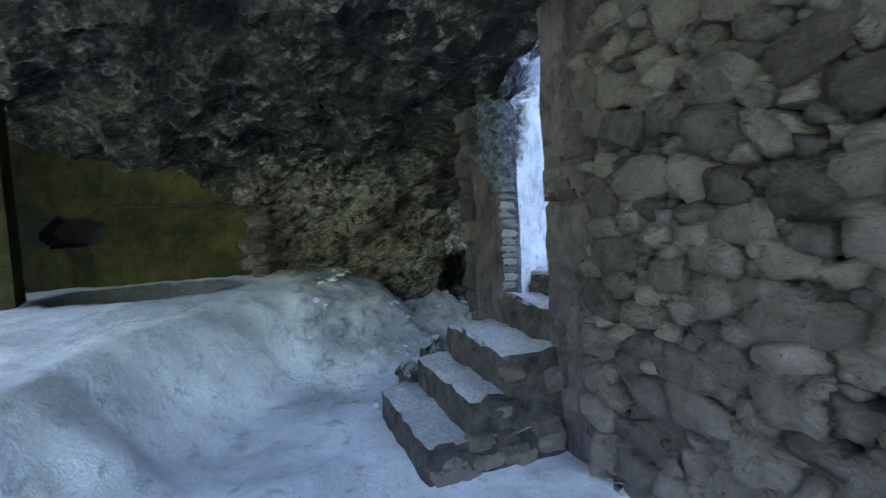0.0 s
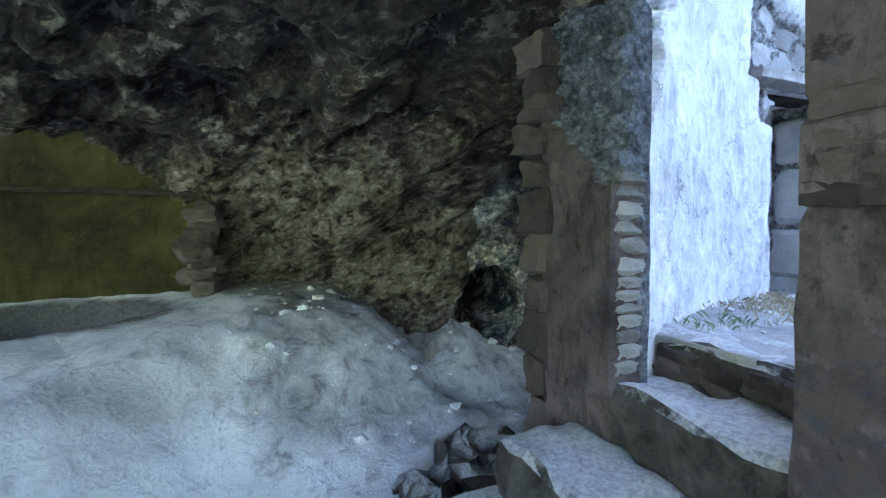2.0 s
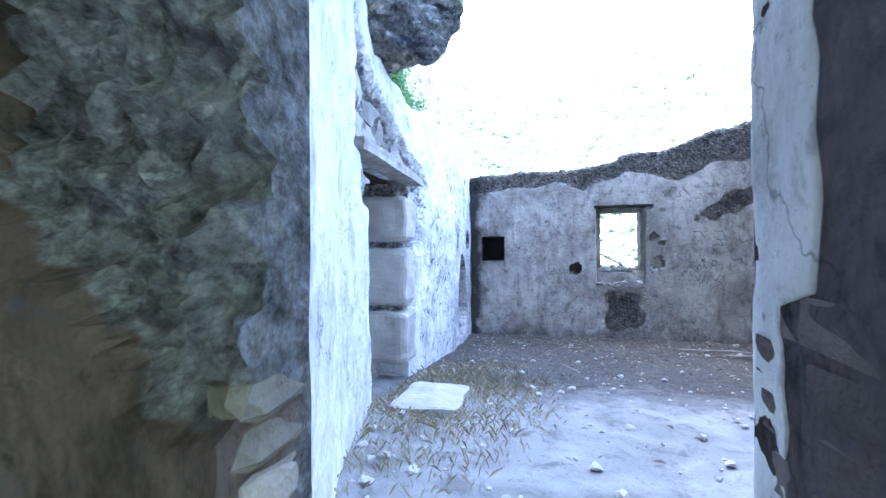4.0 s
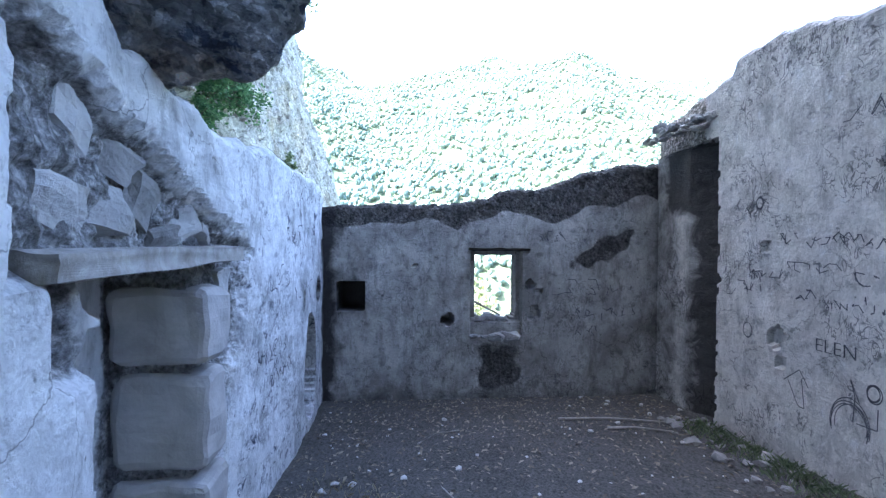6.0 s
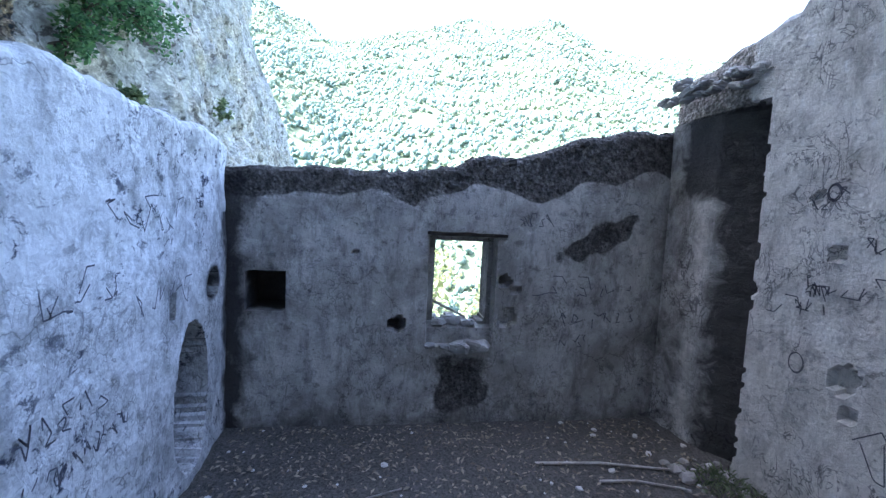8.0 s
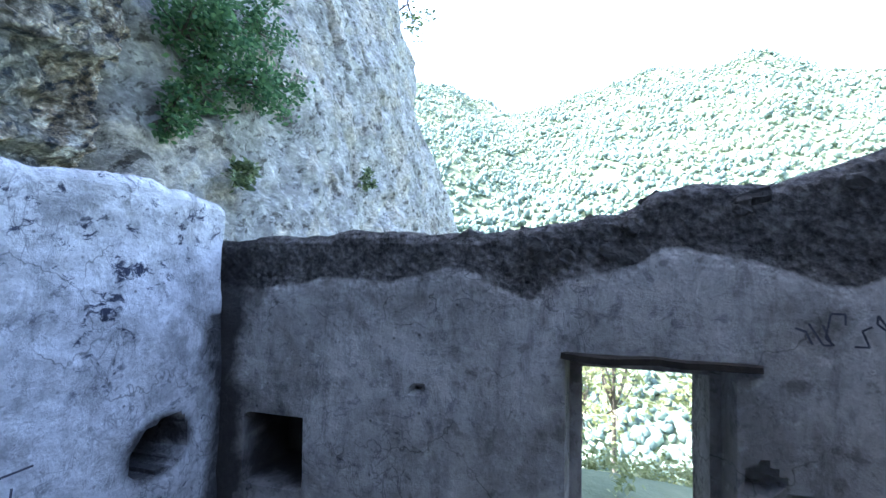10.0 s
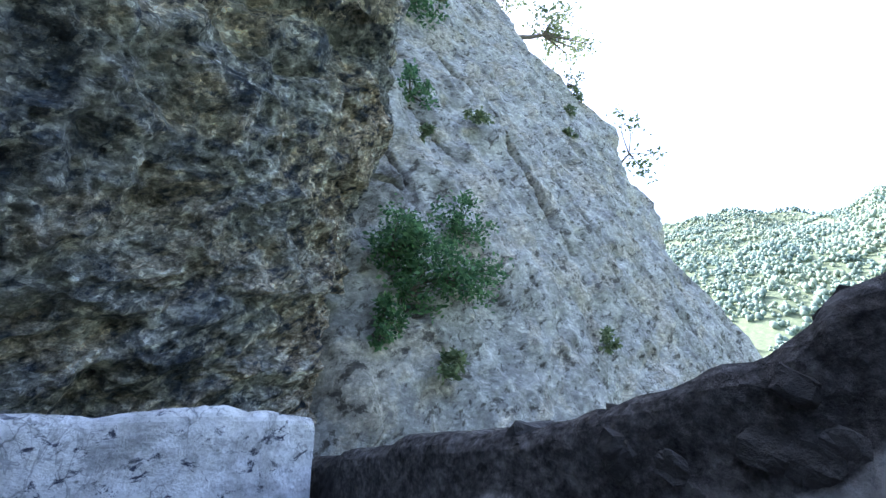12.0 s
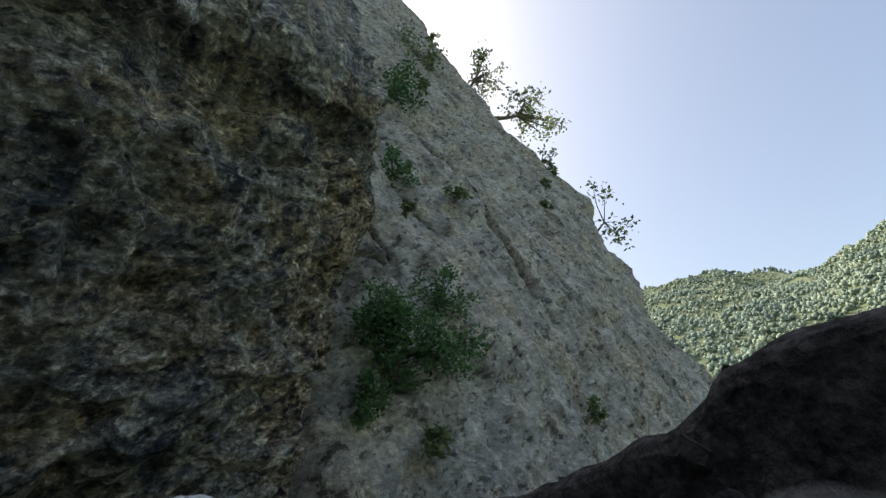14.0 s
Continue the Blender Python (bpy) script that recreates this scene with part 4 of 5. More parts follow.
def rubble_face():
    """Lumpy field stones fitted one against another, large ones first, chips in the gaps."""
    rnd = random.Random(11)
    laid, chips = [], []

    def try_lay(h, aspect, tight):
        y, z = rnd.uniform(1.42, 3.16 + 0.05 * noise.noise(Vector((0, 3, 2)))), rnd.uniform(-0.7, 2.8)
        a = h * aspect
        for y2, z2, a2, h2 in laid:
            if ((y - y2) / (a + a2)) ** 2 + ((z - z2) / (h + h2)) ** 2 < tight:
                return None
        laid.append((y, z, a, h))
        return y, z, a, h

    for lo, hi, tries, tight, single in ((0.075, 0.105, 260, 0.86, True), (0.048, 0.068, 2600, 0.78, True), (0.03, 0.044, 6000, 0.76, True), (0.016, 0.028, 4000, 0.74, False)):
        for _ in range(tries):
            got = try_lay(rnd.uniform(lo, hi), rnd.uniform(1.05, 1.75), tight)
            if not got:
                continue
            y, z, a, h = got
            place, size = (-0.075 + rnd.uniform(-0.03, 0.02), y, z), (rnd.uniform(0.15, 0.2) if single else 0.1, 2.04 * a, 2.02 * h)
            turn = (rnd.uniform(-0.3, 0.3), rnd.uniform(-0.2, 0.2), rnd.uniform(-0.2, 0.2))
            if single:
                lay("stone", rnd.choice(COBBLES), WALL_DOOR, place, size, turn)
            else:
                chips.append(Matrix.LocRotScale(Vector(place), Euler(turn), Vector(size)))
    verts, faces = [], []
    for k, mat in enumerate(chips):
        me, n = CHIPS[k % len(CHIPS)], len(verts)
        verts += [tuple(mat @ v.co) for v in me.vertices]
        faces += [tuple(n + q for q in f.vertices) for f in me.polygons]
    tagged(child("chip_stones", mesh_of("chip_stones", verts, faces, M_CHIP), WALL_DOOR), "", "", "", "stuff")


rubble_face()


def door_reveal():
    """Whitewash left on the inner half of the reveal, and brick courses showing beside it."""
    n, m = 14, 90
    verts = []
    for i in range(n):
        for j in range(m):
            z = lerp(0.22, 2.72, j / (m - 1))
            x0 = (0.17 if z < 1.22 else 0.07) + 0.05 * noise.noise(Vector((0, 0, z * 4))) + 0.03 * noise.noise(Vector((0, 5, z * 13)))
            x = lerp(x0, 0.315, i / (n - 1))
            away = min(i, n - 1 - i)
            verts.append((x, 3.563 - 0.075 * (x + 0.1) + (0.04 if away else 0.0) + 0.006 * fbm((x, 0, z), 6, 4), z))
    me = mesh_of("plaster_reveal", verts, grid_faces(n, m), M_WHITE)
    child("plaster_reveal", me, WALL_DOOR, "flaking whitewash on the door reveal")
    rnd = random.Random(77)
    for z0, z1, x0, x1 in ((0.3, 1.2, -0.06, 0.14),):
        z = z0
        while z < z1:
            x = x0 + rnd.uniform(-0.03, 0.03)
            while x < x1:
                w = rnd.uniform(0.12, 0.2)
                lay("brick", rnd.choice(REVEAL_BRICKS), WALL_DOOR, (x + w / 2, 3.56 - 0.075 * (x + w / 2 + 0.1), z + 0.035), (w * 0.95, 0.08, 0.062), (0, rnd.uniform(-0.05, 0.05), rnd.uniform(-0.05, 0.05)))
                x += w
            z += 0.078
    for z in (0.99, 1.06, 1.13, 1.2):     # courses breaking through the render at the corner
        y = 3.595 + rnd.uniform(-0.02, 0.01)
        while y > 3.47:
            w = rnd.uniform(0.1, 0.2)
            lay("brick", rnd.choice(EDGE_BRICKS), WALL_DOOR, (-0.088, y - w / 2, z), (0.07, w * 0.96, 0.06), (rnd.uniform(-0.03, 0.03), 0, rnd.uniform(-0.04, 0.04)))
            y -= w


M_RBRICK = simple("weathered_brick", (0.10, 0.08, 0.072), (0.22, 0.18, 0.165), 16, 0.92, 0.9, 0.03, "object")
REVEAL_BRICKS = [stone_mesh(250 + k, M_RBRICK, 3, 0.08, 0.14) for k in range(6)]
EDGE_BRICKS = [stone_mesh(210 + k, M_QUOIN, 3, 0.14, 0.2) for k in range(8)]
door_reveal()
rnd = random.Random(4)
z = -0.6
while z < 1.75:     # ragged end stones of the pier
    h = rnd.uniform(0.13, 0.24)
    lay("stone", rnd.choice(QUOINS), WALL_STUB, (-0.05 + rnd.uniform(-0.02, 0.02), 4.79 + rnd.uniform(-0.03, 0.03), z + h / 2), (0.2, rnd.uniform(0.17, 0.24), h * 0.93), (rnd.uniform(-0.12, 0.12), rnd.uniform(-0.15, 0.15), rnd.uniform(-0.2, 0.2)))
    z += h
z = 0.3
while z < 1.1:      # thin bricks and flat stones in the pier's door reveal
    h = rnd.uniform(0.045, 0.085)
    lay("brick", rnd.choice(BRICKS), WALL_STUB, (-0.02 + rnd.uniform(-0.015, 0.015), 4.292, z + h / 2), (0.14, 0.08, h * 0.95), (0, rnd.uniform(-0.04, 0.04), rnd.uniform(-0.05, 0.05)))
    z += h

# old doorway in the whitewashed wall, with a jamb of squared blocks
def beam_between(name, a, b, w, h, material, label, category, seed):
    """A weathered timber with split, uneven faces from a to b; w runs into the wall, h is its height."""
    bm = bmesh.new()
    bmesh.ops.create_cube(bm, size=1)
    bmesh.ops.subdivide_edges(bm, edges=bm.edges, cuts=11, use_grid_fill=True)
    a, b = Vector(a), Vector(b)
    d = (b - a).normalized()
    side = d.cross(Vector((0, 0, 1))).normalized()
    for v in bm.verts:
        p = a.lerp(b, v.co.x + 0.5) - side * (v.co.y * w) + Vector((0, 0, v.co.z * h))
        v.co = p + 0.012 * noise.noise_vector(Vector((p.x * 2.5, p.y * 14, p.z * 22 + seed)))
    me = bpy.data.meshes.new(name)
    bm.to_mesh(me)
    bm.free()
    me.materials.append(material)
    return tagged(new(name, me), label, category)


beam_between("lintel", (1.72, 4.99, 1.89), (3.2, 5.1, 1.89), 0.16, 0.075, M_WOOD, "grey weathered timber lintel over an old doorway", "lintel", 3)
beam_between("lintel", (1.8, 5.3, 1.87), (3.1, 5.32, 1.87), 0.2, 0.07, M_BEAM, "dark inner timber lintel over an old doorway", "lintel", 8)
for z0, z1, push in ((1.36, 1.72, 0.0), (0.85, 1.31, 0.025), (0.38, 0.80, 0.0)):
    block("stone_block", (2.79 + push, 5.04 + 0.5 * push, z0), (3.06, 5.5, z1), M_BLOCK, "large squared limestone block in the doorway jamb", "stone block", z0 * 7, 9, 0.013)
for k, (x, zz, w, h, a) in enumerate(((2.02, 2.33, 0.2, 0.16, 0.4), (2.28, 2.27, 0.26, 0.13, 0.5), (2.5, 2.12, 0.3, 0.2, 0.2), (2.78, 2.04, 0.2, 0.14, -0.3), (2.98, 2.0, 0.16, 0.1, 0.6), (2.2, 2.06, 0.3, 0.16, 0.1), (3.22, 2.02, 0.12, 0.09, 0.3), (2.62, 1.98, 0.18, 0.08, -0.2), (1.95, 2.08, 0.24, 0.15, 0.1), (3.2, 1.72, 0.12, 0.16, 0.2), (3.25, 1.5, 0.14, 0.2, -0.2), (3.17, 1.27, 0.13, 0.14, 0.4), (3.13, 1.06, 0.12, 0.18, 0.0), (3.12, 0.86, 0.1, 0.12, 0.3))):
    lay("stone", BROKEN[k % 6], WALL_LEFT, (x, (5.195 if x > 2.2 else 5.195 - 0.27 * (2.2 - x)), zz), (w, 0.13, h), (0.2 * math.sin(k), a, 0.25 * math.cos(3 * k)))


# plants
def leaf_cloud(verts, faces, rnd, centre, radius, count, size, lean=(0, 0, 0)):
    """Small pointed leaves spread unevenly in clumps through an ellipsoid."""
    clumps = []
    for _ in range(max(6, count // 38)):
        d = Vector((rnd.gauss(0, 1), rnd.gauss(0, 1), rnd.gauss(0, 1))).normalized() * rnd.random() ** 0.45
        clumps.append(Vector(centre) + Vector([d[i] * radius[i] for i in range(3)]))
    for _ in range(count):
        c = rnd.choice(clumps)
        p = c + Vector((rnd.gauss(0, 1), rnd.gauss(0, 1), rnd.gauss(0, 1))) * (0.16 * sum(radius) / 3)
        a = Vector((rnd.gauss(0, 1), rnd.gauss(0, 1), rnd.gauss(0, 0.6))).normalized()
        b = a.cross(Vector((rnd.gauss(0, 1), rnd.gauss(0, 1), rnd.gauss(0, 1)))).normalized()
        l = size * rnd.uniform(0.6, 1.4)
        k = len(verts)
        verts += [tuple(p), tuple(p + a * l * 0.5 + b * l * 0.28), tuple(p + a * l), tuple(p + a * l * 0.5 - b * l * 0.28)]
        faces.append((k, k + 1, k + 2, k + 3))
    return clumps


def twig_mesh(name, runs, material):
    """Tapered round stems: each run is a list of points with a start and an end radius."""
    verts, faces = [], []
    for pts, r0, r1 in runs:
        n = len(pts)
        for i, p in enumerate(pts):
            p = Vector(p)
            d = (Vector(pts[min(n - 1, i + 1)]) - Vector(pts[max(0, i - 1)])).normalized()
            u = d.orthogonal().normalized()
            v = d.cross(u)
            r = lerp(r0, r1, i / (n - 1))
            for q in range(6):
                a = q * math.pi / 3
                verts.append(tuple(p + (u * math.cos(a) + v * math.sin(a)) * r))
        k = len(verts) - 6 * n
        for i in range(n - 1):
            for q in range(6):
                faces.append((k + i * 6 + q, k + i * 6 + (q + 1) % 6, k + (i + 1) * 6 + (q + 1) % 6, k + (i + 1) * 6 + q))
    return mesh_of(name, verts, faces, material)


def plant(name, root, centre, radius, leaves, size, material, label, category, seed, stem=0.03, wood=True):
    rnd = random.Random(seed)
    top = tagged(new(name), label, category)
    top.location = root
    inv = Matrix.Translation(-Vector(root))
    verts, faces = [], []
    clumps = leaf_cloud(verts, faces, rnd, centre, radius, leaves, size)
    me = mesh_of("crown", verts, faces, material, smooth=False)
    me.transform(inv)
    child("crown", me, top)
    if wood:
        runs = []
        mid = Vector(root).lerp(Vector(centre), 0.6) + 0.12 * max(radius) * noise.noise_vector(Vector(root))
        runs.append(([root, tuple(Vector(root).lerp(mid, 0.5) + 0.05 * max(radius) * noise.noise_vector(Vector(centre))), tuple(mid)], stem, stem * 0.7))
        for c in clumps[:14]:
            bend = mid.lerp(c, 0.5) + 0.12 * max(radius) * noise.noise_vector(c * 3)
            runs.append(([tuple(mid), tuple(bend), tuple(c)], stem * 0.55, stem * 0.12))
        me = twig_mesh("trunk", runs, M_BARK)
        me.transform(inv)
        child("trunk", me, top)
    return top


GREEN = "bright green leafy shrub growing out of the cliff"
plant("shrub", (7.95, 7.75, 4.6), (8.0, 7.3, 5.0), (0.52, 0.38, 0.5), 1900, 0.075, M_LEAF, GREEN, "shrub", 1)
plant("shrub", (9.3, 8.0, 5.5), (9.45, 7.6, 5.75), (0.6, 0.38, 0.4), 950, 0.075, M_LEAF, GREEN, "shrub", 2)
plant("shrub", (8.3, 7.75, 4.5), (9.0, 7.15, 4.65), (0.66, 0.38, 0.5), 1400, 0.075, M_LEAF, GREEN, "shrub", 6)
plant("shrub", (8.2, 7.75, 4.2), (8.35, 7.35, 4.45), (0.52, 0.34, 0.42), 1000, 0.075, M_LEAF, GREEN, "shrub", 7)
plant("shrub", (7.7, 7.6, 3.7), (7.78, 7.3, 3.85), (0.22, 0.22, 0.36), 700, 0.07, M_LEAF, GREEN, "shrub", 3)
plant("shrub", (10.4, 10.3, 14.3), (10.4, 9.8, 14.6), (0.9, 0.6, 1.4), 1000, 0.14, M_LEAF, GREEN, "shrub", 4)
plant("shrub", (9.3, 9.0, 9.3), (9.3, 8.6, 9.45), (0.45, 0.35, 0.6), 500, 0.10, M_LEAF, GREEN, "shrub", 5)
plant("shrub", (12.9, 12.0, 20.5), (12.8, 11.5, 20.9), (1.3, 0.6, 1.6), 700, 0.18, M_OLEAF, "dry grey-green bush high on the cliff", "shrub", 8)
TUFT = "small dry green tuft rooted in a cliff crack"
for k, (p, r) in enumerate((((8.56, 7.15, 3.34), 0.24), ((12.41, 7.2, 3.99), 0.26), ((9.24, 8.2, 7.95), 0.2), ((11.0, 8.5, 9.4), 0.35), ((15.7, 9.0, 11.4), 0.25), ((16.9, 9.5, 13.3), 0.25), ((11.4, 9.8, 15.4), 0.5), ((15.1, 12.5, 25.5), 0.4), ((18.4, 9.9, 15.1), 0.4))):
    plant("grass_tuft", (p[0], p[1] + 0.15, p[2] - r * 0.3), p, (r, r * 0.7, r * 0.8), 260, 0.07 + 0.1 * r, M_OLEAF, TUFT, "tuft", 20 + k, 0.008, False)
OLIVE = "airy grey-green wild tree leaning from the cliff edge"
plant("tree", (16.6, 12.2, 21.6), (18.2, 12.0, 24.0), (1.7, 1.0, 1.0), 620, 0.2, M_OLEAF, OLIVE, "tree", 31, 0.09)
plant("tree", (16.9, 11.1, 18.6), (19.6, 10.7, 20.4), (2.1, 1.1, 1.4), 950, 0.2, M_OLEAF, OLIVE, "tree", 32, 0.11)
plant("tree", (18.0, 10.3, 15.6), (18.5, 10.0, 15.9), (0.6, 0.5, 0.4), 260, 0.13, M_OLEAF, OLIVE, "tree", 33, 0.05)
plant("tree", (18.6, 9.2, 11.2), (20.3, 9.0, 12.9), (1.3, 0.8, 1.5), 230, 0.18, M_OLEAF, OLIVE, "tree", 34, 0.05)
for k, (x, y, h) in enumerate(((26, 3.2, 8.5), (30, 0.4, 9.5), (33, 5.0, 9), (28, -3.5, 8), (38, 2.0, 10))):
    zg = ground_z(x, y)
    plant("tree", (x, y, zg), (x, y, zg + h * 0.6), (2.4, 2.4, h * 0.42), 800, 0.34, M_SUNLEAF, "sunlit broadleaf tree on the slope below the ruin", "tree", 50 + k, 0.16)

# room floor: fallen slab, sticks, straw, litter
block("stone_slab", (1.93, 4.45, 0.29), (2.42, 4.86, 0.375), M_BLOCK, "pale flat stone slab fallen on the dirt floor", "slab", 9, 7, 0.012)
STICK = "thin dry stick lying on the floor"
for a, b, r in (((5.2, 2.5, 0.10), (5.0, 1.4, 0.12), 0.014), ((4.9, 2.1, 0.12), (4.75, 1.5, 0.13), 0.012), ((4.6, 4.0, 0.14), (4.9, 3.6, 0.13), 0.01), ((3.4, 3.7, 0.24), (3.75, 3.85, 0.22), 0.006)):
    mid = Vector(a).lerp(Vector(b), 0.5) + Vector((0.04, 0.03, 0.01))
    tagged(new("stick", twig_mesh("stick", [([a, tuple(mid), b], r, r * 0.6)], M_WOOD)), STICK, "stick", "sticks on the floor")
tagged(new("stick", twig_mesh("stick", [([(6.12, 3.27, 1.22), (6.2, 3.1, 1.13), (6.3, 2.92, 1.03)], 0.014, 0.012)], M_WOOD)), "grey stick leaning in the window opening", "stick")


def scatter(name, count, area, size, material, label, seed, flat=True, zfun=room_floor_z, where=lambda x, y: 1.0):
    rnd = random.Random(seed)
    verts, faces = [], []
    tries = 0
    while len(faces) < count * (1 if flat else 20) and tries < count * 30:
        tries += 1
        x, y = rnd.uniform(area[0], area[1]), rnd.uniform(area[2], area[3])
        if rnd.random() > where(x, y):
            continue
        z = zfun(x, y)
        if flat:
            a = rnd.uniform(0, 6.28)
            l = size * rnd.uniform(0.5, 1.5)
            u, v = Vector((math.cos(a), math.sin(a), rnd.uniform(-0.4, 0.4))), Vector((-math.sin(a), math.cos(a), rnd.uniform(-0.5, 0.5)))
            p = Vector((x, y, z + 0.016))
            k = len(verts)
            verts += [tuple(p - u * l), tuple(p - v * l * 0.45 + Vector((0, 0, 0.006))), tuple(p + u * l), tuple(p + v * l * 0.45 + Vector((0, 0, 0.004)))]
            faces.append((k, k + 1, k + 2, k + 3))
        else:
            r = size * rnd.choice((0.35, 0.5, 0.6, 0.8, 1.0, 1.7))
            k = len(verts)
            verts += blob(rnd, (x, y, z + r * 0.3), r, 0.6)
            faces += [tuple(k + q for q in f) for f in BLOB_FACES]
    return thing(name, verts, faces, material, label, "debris", "stuff", smooth=False)


scatter("leaf_litter", 2600, (0.7, 5.95, 1.1, 5.0), 0.02, M_LITTER, "dark dead leaves blown over the dirt floor", 3, True, room_floor_z, lambda x, y: 0.02 + 0.98 * max(0, (x - 2.6) / 3.4) ** 1.2)
scatter("grit", 520, (0.5, 5.95, 1.0, 5.0), 0.018, M_PALE, "pale grit and stone chips on the floor", 4, False, room_floor_z, lambda x, y: (0.25 + 0.75 * max(0, (abs(y - 3.0) - 1.0))) * (1 if x < 3.5 else 0.4))
scatter("cave_rubble", 150, (-1.6, 1.4, 4.6, 7.8), 0.03, M_DUST, "loose stones on the dusty cave floor", 6, False, cave_floor_z, lambda x, y: 0.15 + 0.85 * max(0, (y - 5) / 2.6))
scatter("wall_foot_rubble", 70, (3.0, 5.2, 0.95, 1.5), 0.045, M_PALE, "fallen stones along the foot of the wall", 7, False, room_floor_z)


def grass(name, count, area, height, material, label, seed, zfun, where=lambda x, y: 1.0):
    rnd = random.Random(seed)
    verts, faces = [], []
    while len(faces) < count:
        x, y = rnd.uniform(area[0], area[1]), rnd.uniform(area[2], area[3])
        if rnd.random() > where(x, y):
            continue
        z = zfun(x, y)
        a, h = rnd.uniform(0, 6.28), height * rnd.uniform(0.4, 1.3)
        u = Vector((math.cos(a), math.sin(a), 0))
        lean = Vector((rnd.gauss(0, 0.6), rnd.gauss(0, 0.6), 0)) * h
        k = len(verts)
        p = Vector((x, y, z))
        verts += [tuple(p - u * 0.0016), tuple(p + u * 0.0016), tuple(p + lean * 0.4 + Vector((0, 0, h * 0.7)) + u * 0.001), tuple(p + lean + Vector((0, 0, h)))]
        faces.append((k, k + 1, k + 2, k + 3))
    return thing(name, verts, faces, material, label, "grass", "stuff", smooth=False)


grass("dry_grass", 4500, (0.7, 4.2, 3.7, 5.0), 0.042, M_STRAW, "flattened dry yellow grass along the white wall", 8, room_floor_z, lambda x, y: max(0, 1 - math.hypot((x - 2.4) / 1.7, (y - 4.65) / 0.85)))
def undergrowth():
    """Low leafy scrub on the slope outside the end wall."""
    rnd = random.Random(61)
    verts, faces = [], []
    for _ in range(130):
        x, y = rnd.uniform(8.0, 24), rnd.uniform(-4, 6)
        r = rnd.uniform(0.3, 0.8)
        leaf_cloud(verts, faces, rnd, (x, y, ground_z(x, y) + r * 0.5), (r, r, r * 0.7), 70, 0.13)
    thing("undergrowth", verts, faces, M_SUNLEAF, "sunlit yellow-green scrub on the slope below the ruin", "scrub", "stuff", smooth=False)


undergrowth()
grass("green_grass", 1300, (3.2, 5.0, 0.95, 1.4), 0.06, M_OLEAF, "green weeds along the foot of the wall", 9, room_floor_z, lambda x, y: max(0, 1 - abs(y - 1.1) / 0.4))
grass("ledge_weeds", 110, (0.45, 0.9, 4.25, 4.5), 0.04, M_OLEAF, "small weeds on the ledge inside the doorway", 10, room_floor_z)

# cave: beam, broken masonry, boulders
tagged(new("wooden_beam", twig_mesh("wooden_beam", [([(-3.55, 7.6, 1.27), (-2.8, 7.58, 1.25), (-1.95, 7.55, 1.22)], 0.028, 0.024)], M_BEAM)), "dark old wooden beam along the plaster wall", "beam")
rnd = random.Random(9)
pile = tagged(new("broken_masonry"), "broken end of a rubble wall under the beam", "masonry")
for k in range(16):
    lay("stone", rnd.choice(STONES), pile, (-1.95 + rnd.uniform(-0.07, 0.07), 7.5 + rnd.uniform(-0.05, 0.1), 0.33 + 0.05 * k), (rnd.uniform(0.16, 0.3), 0.24, 0.12), (rnd.uniform(-0.3, 0.3), 0, rnd.uniform(-0.4, 0.4)))
# the first boulder is added where the floor has a small dark hole
for c, r, lab in (((0.34, 6.65, -0.45), 0.17, "rounded grey boulder on the cave floor"), ((-0.25, 5.1, -0.55), 0.24, "dark lumpy rock beside the steps"), ((-0.55, 5.0, -0.58), 0.2, "dark lumpy rock beside the steps"), ((0.0, 4.95, -0.52), 0.2, "dark lumpy rock beside the steps")):
    block("boulder", (c[0] - r, c[1] - r, c[2] - r * 0.8), (c[0] + r, c[1] + r, c[2] + r * 0.7), M_STEP, lab, "boulder", c[0] * 5, 7, 0.07)

LEDGE = block("ledge", (0.24, 3.42, 0.06), (0.6, 4.5, 0.405), M_STEP, "rough stone ledge with dust inside the doorway", "ledge", 2, 14, 0.026)
rnd = random.Random(91)
for k in range(26):
    w = rnd.uniform(0.06, 0.15)
    lay("stone", rnd.choice(QUOINS), LEDGE, (0.255 + rnd.uniform(-0.01, 0.02), rnd.uniform(3.55, 4.42), rnd.uniform(0.12, 0.36)), (0.1, w * 1.4, w * 0.7), (rnd.uniform(-0.3, 0.3), rnd.uniform(-0.2, 0.2), rnd.uniform(-0.2, 0.2)))
block("window_lintel", (5.965, 2.6, 1.865), (6.3, 3.37, 1.9), M_BEAM, "thin dark timber lintel over the window hole", "lintel", 4, 7, 0.006)
rnd = random.Random(21)
for k in range(16):
    w = rnd.uniform(0.07, 0.2)
    ledge = k % 2
    lay("sill_stone", rnd.choice(PALE_STONES), None, (rnd.uniform(6.02, 6.08) if ledge else rnd.uniform(6.18, 6.35), rnd.uniform(2.72, 3.32), 0.80 if ledge else 1.0), (w, w * 1.2, w * 0.5), (0.2, 0.1, rnd.uniform(0, 3)),
        "pale broken stone lying on the window sill")["category"] = "stone"


